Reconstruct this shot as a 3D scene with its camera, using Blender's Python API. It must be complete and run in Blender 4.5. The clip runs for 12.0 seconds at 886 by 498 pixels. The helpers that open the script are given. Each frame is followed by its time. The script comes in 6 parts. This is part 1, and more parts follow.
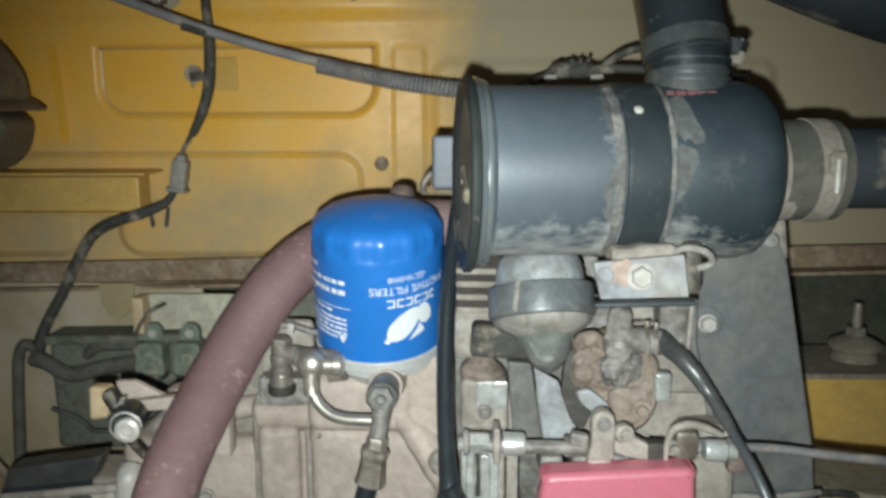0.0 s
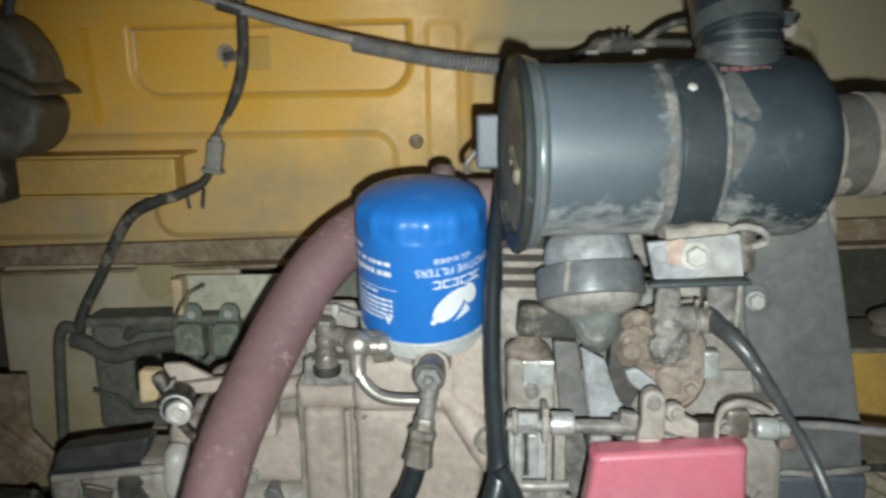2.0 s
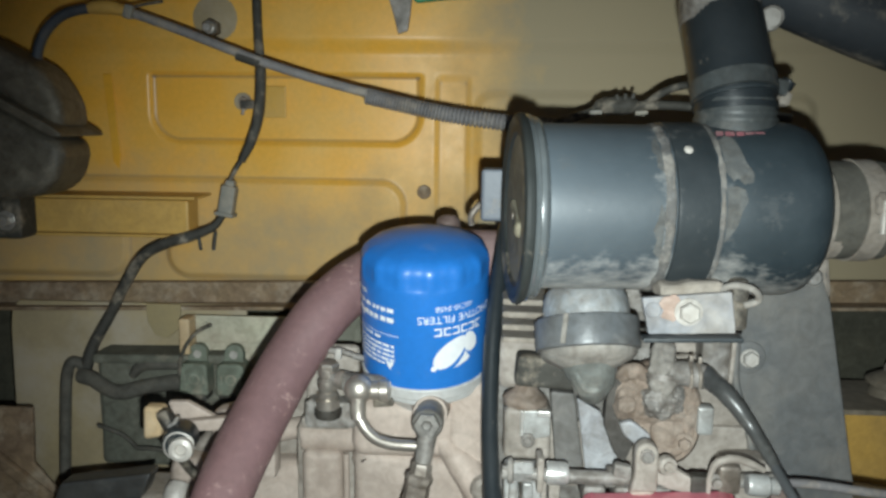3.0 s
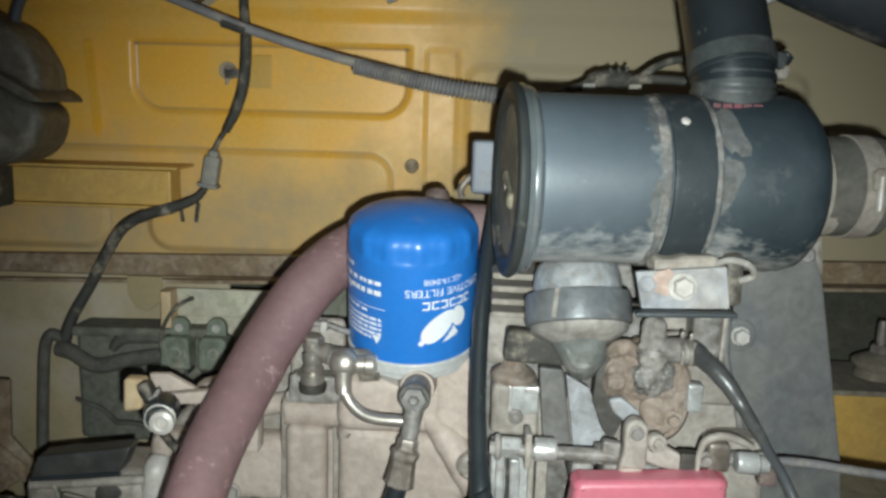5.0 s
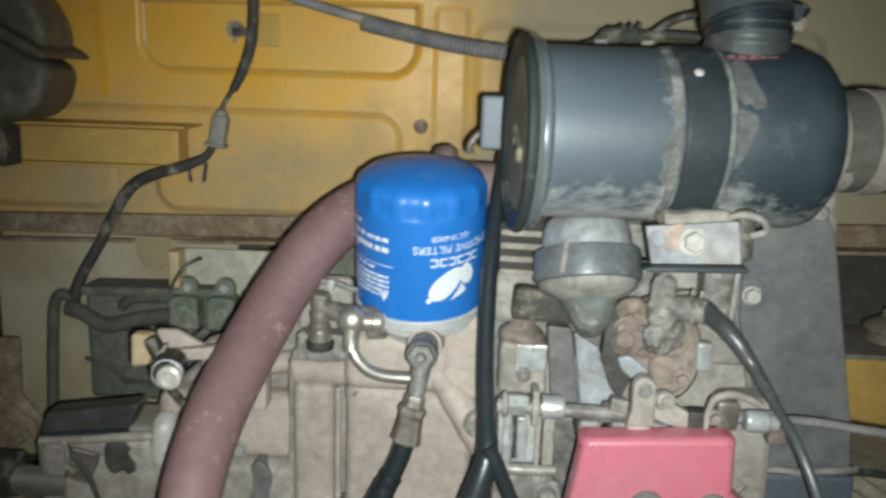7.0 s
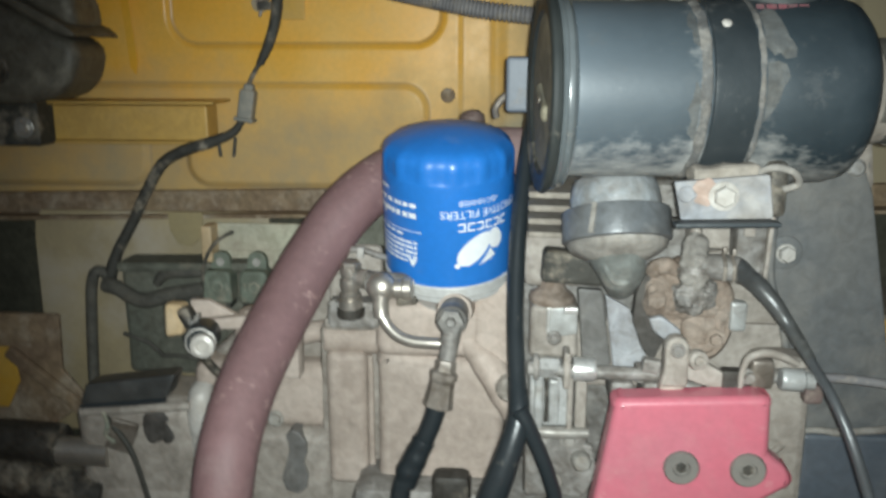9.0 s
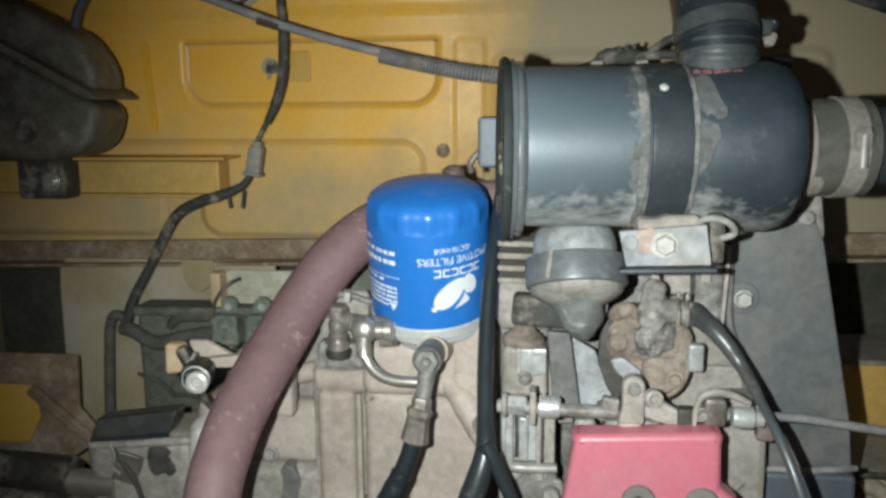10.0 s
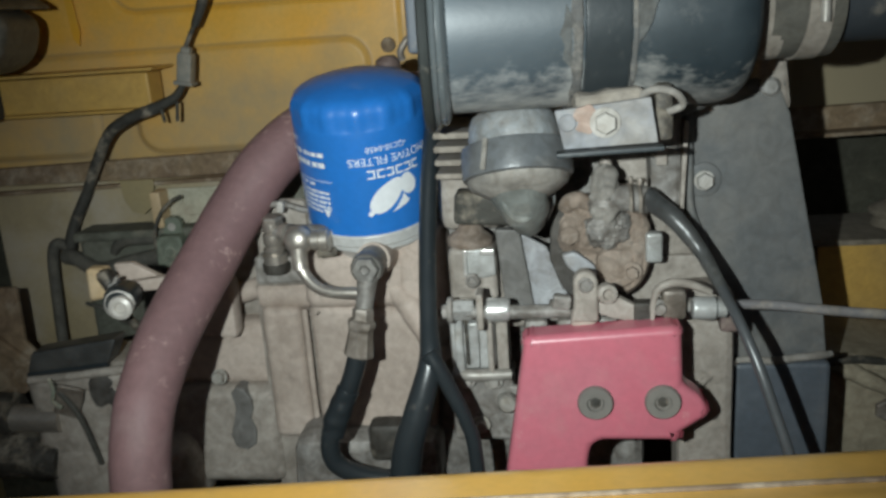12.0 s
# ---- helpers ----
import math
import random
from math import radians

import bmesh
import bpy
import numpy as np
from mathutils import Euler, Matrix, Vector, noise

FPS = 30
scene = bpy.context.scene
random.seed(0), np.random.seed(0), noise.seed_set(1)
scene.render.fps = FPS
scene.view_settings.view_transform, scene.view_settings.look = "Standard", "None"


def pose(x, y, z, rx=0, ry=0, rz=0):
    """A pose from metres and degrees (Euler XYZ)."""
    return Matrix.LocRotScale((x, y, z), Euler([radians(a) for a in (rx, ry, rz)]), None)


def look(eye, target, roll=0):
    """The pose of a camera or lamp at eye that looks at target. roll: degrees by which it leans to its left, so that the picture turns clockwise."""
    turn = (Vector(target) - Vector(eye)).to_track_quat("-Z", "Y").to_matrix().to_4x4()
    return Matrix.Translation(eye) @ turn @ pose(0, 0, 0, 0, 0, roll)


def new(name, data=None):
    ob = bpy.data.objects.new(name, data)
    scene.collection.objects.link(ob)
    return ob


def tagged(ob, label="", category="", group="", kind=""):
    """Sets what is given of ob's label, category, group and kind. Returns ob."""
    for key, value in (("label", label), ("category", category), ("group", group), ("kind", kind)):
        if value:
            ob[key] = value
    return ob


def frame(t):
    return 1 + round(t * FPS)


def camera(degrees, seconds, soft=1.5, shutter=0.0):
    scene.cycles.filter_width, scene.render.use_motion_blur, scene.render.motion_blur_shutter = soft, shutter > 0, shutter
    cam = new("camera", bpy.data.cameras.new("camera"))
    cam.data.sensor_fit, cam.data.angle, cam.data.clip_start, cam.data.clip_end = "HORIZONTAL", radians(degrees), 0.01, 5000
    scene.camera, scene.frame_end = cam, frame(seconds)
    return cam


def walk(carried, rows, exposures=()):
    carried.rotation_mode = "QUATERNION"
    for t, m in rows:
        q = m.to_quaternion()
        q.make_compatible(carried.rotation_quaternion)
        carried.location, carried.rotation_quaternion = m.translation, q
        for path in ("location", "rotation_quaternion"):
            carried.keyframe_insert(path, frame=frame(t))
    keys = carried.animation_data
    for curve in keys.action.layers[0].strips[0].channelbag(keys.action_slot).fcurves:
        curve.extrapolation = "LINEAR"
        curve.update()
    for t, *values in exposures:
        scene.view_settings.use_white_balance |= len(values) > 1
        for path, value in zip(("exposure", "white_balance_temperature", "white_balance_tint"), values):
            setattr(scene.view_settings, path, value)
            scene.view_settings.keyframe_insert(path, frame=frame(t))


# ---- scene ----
cam = camera(54.5, 12.0, soft=2.9, shutter=1.0)
PATH = [
    (0, (0.015, 0.023, 0.998), (-0.033, 1.993, 0.652), -0.2),
    (0.5, (0.012, 0.024, 0.997), (0.008, 1.989, 0.623), 0.6),
    (1, (0.01, 0.022, 0.996), (0.0, 1.99, 0.643), 1.0),
    (1.5, (0.006, 0.026, 1.0), (-0.006, 1.985, 0.596), -0.3),
    (2, (-0.005, 0.026, 1.003), (-0.088, 1.982, 0.594), -1.1),
    (2.5, (-0.009, 0.021, 1.001), (-0.122, 1.982, 0.626), -0.5),
    (3, (-0.001, 0.01, 1.006), (-0.103, 1.986, 0.709), 0.7),
    (3.5, (-0.008, 0.013, 1.001), (-0.121, 1.984, 0.678), 0.9),
    (3.7, (-0.005, 0.010, 1.002), (-0.106, 1.980, 0.678), 0.9),
    (5.5, (-0.006, 0.022, 0.997), (-0.063, 1.989, 0.644), 1.7),
    (6, (-0.004, 0.02, 0.997), (-0.067, 1.984, 0.629), 1.5),
    (6.5, (-0.001, 0.019, 0.994), (-0.078, 1.985, 0.632), 1.2),
    (7, (-0.004, 0.023, 0.987), (-0.086, 1.981, 0.586), 1.8),
    (7.2, (-0.008, 0.016, 0.984), (-0.128, 1.974, 0.600), 1.5),
    (8.8, (-0.003, 0.020, 0.983), (-0.160, 1.967, 0.556), -0.6),
    (9, (0.001, 0.023, 0.977), (-0.162, 1.966, 0.529), 0.0),
    (9.3, (0.012, 0.008, 0.974), (-0.112, 1.955, 0.561), 3.5),
    (9.5, (0.023, 0.0, 0.979), (-0.216, 1.946, 0.586), 0.0),
    (10, (0.048, -0.016, 0.983), (-0.207, 1.939, 0.65), -0.4),
    (10.5, (0.056, -0.01, 0.978), (-0.299, 1.914, 0.565), -1.9),
    (11, (0.080, 0.020, 0.976), (-0.150, 1.922, 0.404), 0.0),
    (11.5, (0.077, 0.025, 0.978), (-0.167, 1.921, 0.389), -2.7),
    (12, (0.083, 0.034, 0.963), (-0.175, 1.945, 0.432), -4.1),
]

walk(cam, [(t, look(eye, target, roll)) for t, eye, target, roll in PATH],
     exposures=[(0, -0.26), (9.0, -0.26), (9.5, -0.75), (9.7, -0.35), (10.0, -0.22), (10.5, -0.3), (10.8, -0.75), (11.0, -0.95), (11.5, -1.08), (12, -0.75)])

# ---- light: a hand torch beside the lens, in a dark yard ----
world = bpy.data.worlds.new("night")
scene.world = world
world.use_nodes = True
world.node_tree.nodes["Background"].inputs["Color"].default_value = (0.75, 0.85, 1.0, 1)
world.node_tree.nodes["Background"].inputs["Strength"].default_value = 0.15
torch_data = bpy.data.lights.new("torch", "SPOT")
torch_data.energy = 24.4
torch_data.color = (0.895, 1.0, 0.985)
torch_data.shadow_soft_size = 0.004
torch_data.spot_size = radians(80)
torch_data.spot_blend = 1.0
torch = new("torch", torch_data)
torch.matrix_world = look((0.006, 0.016, 0.980), (0.004, 0.6, 0.832))


# ---- materials ----
DUST = (0.43, 0.37, 0.29)


def material(name, base, second=None, rough=0.5, metal=0.0, dust=0.0, dust_scale=30.0, grain=220.0, blotch=18.0,
             bump=0.15, dust_colour=DUST, coat=0.0, spread=0.5, drift=None, grime=0.0, worn=0.0, sink=0.0, groove=0.0, shine=0.5,
             stretch=None, bands=None, scuff=None, mottle=0.0, dust_sheen=None):
    """Procedural surface: two tones in blotches, fine grain relief, and patchy dust."""
    m = bpy.data.materials.new(name)
    m.use_nodes = True
    nt = m.node_tree
    nodes, link = nt.nodes, nt.links.new
    bsdf = nodes["Principled BSDF"]
    tex = nodes.new("ShaderNodeTexCoord")

    def noise_node(scale, detail, rough_n=0.6):
        n = nodes.new("ShaderNodeTexNoise")
        n.inputs["Scale"].default_value = scale
        n.inputs["Detail"].default_value = detail
        n.inputs["Roughness"].default_value = rough_n
        link(tex.outputs["Object"], n.inputs["Vector"])
        return n

    def ramp(src, lo, hi):
        r = nodes.new("ShaderNodeMapRange")
        r.inputs["From Min"].default_value, r.inputs["From Max"].default_value = lo, hi
        link(src, r.inputs["Value"])
        return r.outputs["Result"]

    def mix(fac, a, b):
        x = nodes.new("ShaderNodeMix")
        x.data_type = "RGBA"
        if isinstance(fac, float):
            x.inputs["Factor"].default_value = fac
        else:
            link(fac, x.inputs["Factor"])
        for sock, v in ((x.inputs[6], a), (x.inputs[7], b)):
            if isinstance(v, tuple):
                sock.default_value = (*v, 1)
            else:
                link(v, sock)
        return x.outputs[2]

    second = second or tuple(c * 0.72 for c in base)
    big, fine = noise_node(blotch, 4), noise_node(grain, 3)
    colour = mix(ramp(big.outputs["Fac"], 0.38, 0.64), base, second)
    grainy = mix(ramp(fine.outputs["Fac"], 0.3, 0.75), (0.93, 0.93, 0.93), (1.04, 1.04, 1.04))
    mul = nodes.new("ShaderNodeMix")
    mul.data_type, mul.blend_type = "RGBA", "MULTIPLY"
    mul.inputs["Factor"].default_value = 1.0
    link(colour, mul.inputs[6]), link(grainy, mul.inputs[7])
    colour = mul.outputs[2]
    bsdf.inputs["Roughness"].default_value = rough
    bsdf.inputs["Metallic"].default_value = metal
    bsdf.inputs["Specular IOR Level"].default_value = shine
    bsdf.inputs["Coat Weight"].default_value = coat
    bsdf.inputs["Coat Roughness"].default_value = 0.12
    if dust > 0:
        patches = noise_node(dust_scale, 6, 0.68)
        if stretch:
            # wiped dust runs along one way
            long = nodes.new("ShaderNodeMapping")
            long.inputs["Scale"].default_value = stretch
            link(tex.outputs["Object"], long.inputs["Vector"])
            link(long.outputs["Vector"], patches.inputs["Vector"])
        lo = 0.66 - 0.42 * dust
        heap = patches.outputs["Fac"]
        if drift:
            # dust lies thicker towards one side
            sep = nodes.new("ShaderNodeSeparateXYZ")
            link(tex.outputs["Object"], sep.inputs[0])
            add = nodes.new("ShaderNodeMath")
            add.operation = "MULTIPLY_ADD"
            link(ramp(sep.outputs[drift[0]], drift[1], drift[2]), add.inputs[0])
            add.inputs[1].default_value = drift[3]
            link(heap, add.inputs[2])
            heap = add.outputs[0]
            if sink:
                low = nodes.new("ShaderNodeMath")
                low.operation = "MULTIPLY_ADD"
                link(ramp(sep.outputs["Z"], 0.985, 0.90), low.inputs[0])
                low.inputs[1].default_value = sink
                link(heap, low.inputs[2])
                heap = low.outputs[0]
        for origin, along, half, amount in bands or ():
            # dust heaped along a ring
            off = nodes.new("ShaderNodeVectorMath")
            off.operation = "SUBTRACT"
            off.inputs[1].default_value = origin
            link(tex.outputs["Object"], off.inputs[0])
            dot = nodes.new("ShaderNodeVectorMath")
            dot.operation = "DOT_PRODUCT"
            dot.inputs[1].default_value = along
            link(off.outputs["Vector"], dot.inputs[0])
            far = nodes.new("ShaderNodeMath")
            far.operation = "ABSOLUTE"
            link(dot.outputs["Value"], far.inputs[0])
            ring = nodes.new("ShaderNodeMath")
            ring.operation = "MULTIPLY_ADD"
            link(ramp(far.outputs[0], half, 0.0), ring.inputs[0])
            ring.inputs[1].default_value = amount
            link(heap, ring.inputs[2])
            heap = ring.outputs[0]
        mask = ramp(heap, lo, lo + spread * 0.5)
        colour = mix(mask, colour, dust_colour)
        r = nodes.new("ShaderNodeMapRange")
        r.inputs["To Min"].default_value, r.inputs["To Max"].default_value = rough, 0.92
        link(mask, r.inputs["Value"])
        link(r.outputs["Result"], bsdf.inputs["Roughness"])
        if metal:
            k = nodes.new("ShaderNodeMapRange")
            k.inputs["To Min"].default_value, k.inputs["To Max"].default_value = metal, 0.0
            link(mask, k.inputs["Value"])
            link(k.outputs["Result"], bsdf.inputs["Metallic"])
    if grime > 0:
        # dark greasy patches
        spots = noise_node(dust_scale * 1.7 + 9, 5, 0.7)
        lo = 0.70 - 0.32 * grime
        stain = nodes.new("ShaderNodeMath")
        stain.operation = "MULTIPLY"
        link(ramp(spots.outputs["Fac"], lo, lo + 0.26), stain.inputs[0])
        stain.inputs[1].default_value = 0.8
        colour = mix(stain.outputs[0], colour, (0.150, 0.130, 0.112))
        specks = noise_node(dust_scale * 5 + 40, 5, 0.72)
        fleck = nodes.new("ShaderNodeMath")
        fleck.operation = "MULTIPLY"
        link(ramp(specks.outputs["Fac"], 0.47, 0.70), fleck.inputs[0])
        fleck.inputs[1].default_value = grime
        colour = mix(fleck.outputs[0], colour, (0.185, 0.163, 0.142))
    if dust_sheen:
        # thin dust and painted sheen of the lit end, fading along one axis
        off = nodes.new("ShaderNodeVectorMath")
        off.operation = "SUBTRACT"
        off.inputs[1].default_value = dust_sheen[0]
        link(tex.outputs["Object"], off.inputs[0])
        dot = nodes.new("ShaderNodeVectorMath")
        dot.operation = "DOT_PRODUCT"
        dot.inputs[1].default_value = dust_sheen[1]
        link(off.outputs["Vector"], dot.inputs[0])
        sheen_mix = nodes.new("ShaderNodeMath")
        sheen_mix.operation = "MULTIPLY"
        link(ramp(dot.outputs["Value"], dust_sheen[2], 0.0), sheen_mix.inputs[0])
        sheen_mix.inputs[1].default_value = dust_sheen[3]
        colour = mix(sheen_mix.outputs[0], colour, (0.32, 0.38, 0.435))
    if scuff:
        # rubbed and scratched patches
        rub = noise_node(scuff[1], 7, 0.75)
        where = noise_node(scuff[1] * 0.22, 2)
        both = nodes.new("ShaderNodeMath")
        both.operation = "MULTIPLY"
        link(ramp(rub.outputs["Fac"], scuff[2], scuff[2] + 0.10), both.inputs[0])
        link(ramp(where.outputs["Fac"], 0.42, 0.62), both.inputs[1])
        thin = nodes.new("ShaderNodeMath")
        thin.operation = "MULTIPLY"
        link(both.outputs[0], thin.inputs[0])
        thin.inputs[1].default_value = 0.6
        colour = mix(thin.outputs[0], colour, scuff[0])
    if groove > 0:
        # darker tone along the concave creases of the pressing
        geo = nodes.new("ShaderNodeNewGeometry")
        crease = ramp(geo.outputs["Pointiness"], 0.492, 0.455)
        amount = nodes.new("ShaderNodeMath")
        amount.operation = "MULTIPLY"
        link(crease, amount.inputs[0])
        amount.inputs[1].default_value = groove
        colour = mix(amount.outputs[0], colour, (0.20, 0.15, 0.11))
    if worn > 0:
        # edges rubbed bare
        geo = nodes.new("ShaderNodeNewGeometry")
        edge = ramp(geo.outputs["Pointiness"], 0.52, 0.60)
        amount = nodes.new("ShaderNodeMath")
        amount.operation = "MULTIPLY"
        link(edge, amount.inputs[0])
        amount.inputs[1].default_value = worn
        colour = mix(amount.outputs[0], colour, (0.50, 0.46, 0.42))
    if mottle > 0:
        # smeared light and dark patches, about a centimetre across
        patch = noise_node(95, 6, 0.62)
        patch.inputs["Distortion"].default_value = 0.8
        tone = mix(ramp(patch.outputs["Fac"], 0.34, 0.66), (1 - mottle, 1 - 1.1 * mottle, 1 - 1.2 * mottle), (1 + 0.6 * mottle,) * 3)
        over = nodes.new("ShaderNodeMix")
        over.data_type, over.blend_type = "RGBA", "MULTIPLY"
        over.inputs["Factor"].default_value = 1.0
        link(colour, over.inputs[6]), link(tone, over.inputs[7])
        colour = over.outputs[2]
    link(colour, bsdf.inputs["Base Color"])
    b = nodes.new("ShaderNodeBump")
    b.inputs["Strength"].default_value = bump
    b.inputs["Distance"].default_value = 0.0015
    link(fine.outputs["Fac"], b.inputs["Height"])
    link(b.outputs["Normal"], bsdf.inputs["Normal"])
    return m


YELLOW = material("yellow_paint", (0.64, 0.34, 0.035), (0.58, 0.34, 0.06), 0.42, dust=0.42, dust_scale=7, spread=0.9,
                  dust_colour=(0.48, 0.36, 0.16), bump=0.03)
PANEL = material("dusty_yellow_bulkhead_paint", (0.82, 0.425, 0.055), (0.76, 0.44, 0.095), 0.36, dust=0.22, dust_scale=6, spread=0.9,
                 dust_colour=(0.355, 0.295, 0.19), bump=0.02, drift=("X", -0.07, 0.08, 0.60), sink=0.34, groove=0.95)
CREAM = material("dusty_yellow_paint", (0.34, 0.27, 0.14), (0.29, 0.24, 0.14), 0.6, dust=0.3, dust_scale=9, spread=0.9, bump=0.04)
CREAMYELLOW = material("dulled_yellow_paint", (0.60, 0.365, 0.09), (0.52, 0.33, 0.10), 0.5, dust=0.30, dust_scale=12, spread=0.9, dust_colour=(0.44, 0.325, 0.16), mottle=0.10)
PALEPAINT = material("pale_dusty_paint", (0.42, 0.335, 0.195), (0.34, 0.275, 0.17), 0.7, dust=0.45, dust_scale=12, bump=0.04)
RUSTY = material("rusty_paint", (0.265, 0.19, 0.115), (0.19, 0.13, 0.085), 0.8, dust=0.45, dust_scale=22, bump=0.4, mottle=0.30)
DARKWALL = material("grimy_green_grey_paint", (0.15, 0.15, 0.12), (0.11, 0.115, 0.092), 0.8, dust=0.25, dust_scale=14, mottle=0.30)
DEEPWALL = material("dark_opening_shade", (0.085, 0.083, 0.060), (0.065, 0.064, 0.047), 0.85, dust=0.25, dust_scale=14, dust_colour=(0.13, 0.12, 0.085), mottle=0.25)
RIMBLACK = material("satin_black_rim", (0.020, 0.024, 0.024), (0.034, 0.038, 0.036), 0.58, shine=0.4, dust=0.22, dust_scale=40, spread=0.9, bump=0.05)
RIMPAINT = material("glossy_yellow_paint", (0.80, 0.44, 0.09), (0.76, 0.44, 0.11), 0.3, dust=0.1, dust_scale=8, coat=0.5, bump=0.03)
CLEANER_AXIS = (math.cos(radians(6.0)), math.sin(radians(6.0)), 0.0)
# left end painted paler, where the drum catches the lamp
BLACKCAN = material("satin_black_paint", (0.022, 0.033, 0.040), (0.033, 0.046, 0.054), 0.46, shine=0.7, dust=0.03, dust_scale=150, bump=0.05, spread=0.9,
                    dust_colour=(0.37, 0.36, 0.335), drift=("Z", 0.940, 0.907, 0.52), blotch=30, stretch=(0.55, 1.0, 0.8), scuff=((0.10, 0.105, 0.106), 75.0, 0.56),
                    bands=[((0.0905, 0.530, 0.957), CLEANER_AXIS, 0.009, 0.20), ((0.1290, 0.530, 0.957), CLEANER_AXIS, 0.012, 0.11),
                           ((0.170, 0.530, 0.957), CLEANER_AXIS, 0.042, -0.12)], dust_sheen=((0.020, 0.518, 0.957), CLEANER_AXIS, 0.125, 0.21))
BLACKBAND = material("black_band", (0.023, 0.030, 0.034), (0.036, 0.043, 0.047), 0.46, dust=0.12, dust_scale=60, bump=0.08, spread=0.9, scuff=((0.14, 0.14, 0.135), 70.0, 0.56),
                     dust_colour=(0.22, 0.21, 0.19), stretch=(1.0, 0.5, 0.5))
CAKED = material("caked_dust", (0.31, 0.275, 0.235), (0.235, 0.21, 0.18), 0.92, dust=0.3, dust_scale=40, bump=0.35, grime=0.35, spread=0.9, mottle=0.22)
RUBBER = material("black_rubber", (0.018, 0.023, 0.026), (0.026, 0.031, 0.034), 0.33, shine=0.55, dust=0.06, dust_scale=35, bump=0.1)
MAROON = material("maroon_rubber_hose", (0.235, 0.134, 0.135), (0.200, 0.115, 0.116), 0.62, mottle=0.07, dust=0.26, dust_scale=20, bump=0.2, spread=0.9, drift=("Z", 0.868, 0.915, 0.26),
                  dust_colour=(0.31, 0.228, 0.215), scuff=((0.62, 0.43, 0.39), 85.0, 0.572))
# greyer blue towards the dome paints in its reflection
BLUE = material("blue_enamel", (0.018, 0.175, 0.57), (0.022, 0.17, 0.53), 0.36, bump=0.03, coat=0.15, dust=0.05, dust_scale=30, spread=0.9, dust_colour=(0.17, 0.24, 0.42), drift=("Z", 0.915, 0.936, 0.35))
WHITE = material("white_print", (0.78, 0.80, 0.82), (0.76, 0.78, 0.8), 0.4, bump=0.02)
ZINC = material("dull_zinc", (0.42, 0.40, 0.365), (0.33, 0.31, 0.285), 0.45, 0.3, dust=0.35, dust_scale=50, spread=0.9, mottle=0.30)
POLISHED = material("rubbed_bright_steel", (0.86, 0.85, 0.82), (0.72, 0.71, 0.68), 0.30, 0.6, dust=0.12, dust_scale=70, bump=0.2, grime=0.30, spread=0.9, mottle=0.16)
BRIGHT = material("bright_steel", (0.64, 0.63, 0.61), (0.48, 0.465, 0.44), 0.28, 0.5, dust=0.12, dust_scale=60, bump=0.15, grime=0.4, spread=0.9, mottle=0.30)
ALLOY = material("dusty_alloy", (0.365, 0.325, 0.285), (0.285, 0.252, 0.218), 0.6, 0.05, dust=0.45, dust_scale=22, bump=0.35, spread=0.9,
                 dust_colour=(0.455, 0.408, 0.363), grime=0.34, worn=0.2, mottle=0.24)
PALEALLOY = material("pale_alloy", (0.495, 0.405, 0.345), (0.400, 0.326, 0.275), 0.65, 0.03, dust=0.45, dust_scale=12, bump=0.2, spread=0.9,
                     dust_colour=(0.55, 0.470, 0.412), grime=0.16, worn=0.12, blotch=14, mottle=0.15)
GREYALLOY = material("grey_grimy_alloy", (0.28, 0.267, 0.252), (0.165, 0.157, 0.146), 0.55, 0.15, dust=0.42, dust_scale=32, bump=0.4, spread=0.9,
                     dust_colour=(0.40, 0.372, 0.338), grime=0.45, worn=0.3, blotch=40, mottle=0.40)
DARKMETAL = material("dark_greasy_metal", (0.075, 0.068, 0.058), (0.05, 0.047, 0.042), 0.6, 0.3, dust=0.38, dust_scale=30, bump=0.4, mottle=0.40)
RUSTCAST = material("rusty_casting", (0.295, 0.222, 0.172), (0.235, 0.190, 0.156), 0.85, dust=0.45, dust_scale=30, bump=0.4, spread=0.9,
                    dust_colour=(0.37, 0.32, 0.275), grime=0.4, mottle=0.40)
SHROUD = material("grey_plastic_cowl", (0.115, 0.121, 0.124), (0.138, 0.139, 0.135), 0.55, dust=0.46, dust_scale=11, spread=0.9, bump=0.15,
                  dust_colour=(0.265, 0.242, 0.208), scuff=((0.36, 0.31, 0.26), 30.0, 0.52), grime=0.15, mottle=0.16)
REDPAINT = material("faded_red_paint", (0.58, 0.15, 0.195), (0.52, 0.165, 0.205), 0.36, coat=0.2, dust=0.28, dust_scale=16, spread=0.9, bump=0.06,
                    dust_colour=(0.48, 0.27, 0.25), scuff=((0.60, 0.36, 0.34), 60.0, 0.58))
LOOMGREY = material("grey_conduit", (0.235, 0.225, 0.225), (0.18, 0.172, 0.175), 0.7, dust=0.4, dust_scale=40, mottle=0.15)
ARCHBLUE = material("blue_grey_sleeve", (0.075, 0.088, 0.11), (0.055, 0.066, 0.085), 0.6, dust=0.3, dust_scale=40, spread=0.9, dust_colour=(0.17, 0.165, 0.15))
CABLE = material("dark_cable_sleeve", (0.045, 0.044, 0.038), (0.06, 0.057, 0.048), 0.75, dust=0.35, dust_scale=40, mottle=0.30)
DUSTYCABLE = material("dust_grey_cable", (0.105, 0.100, 0.085), (0.075, 0.072, 0.062), 0.8, dust=0.5, dust_scale=40, spread=0.9, dust_colour=(0.17, 0.155, 0.125), mottle=0.25)
CLEARGREY = material("grey_plastic", (0.25, 0.24, 0.21), (0.2, 0.195, 0.17), 0.6, dust=0.4, dust_scale=40)
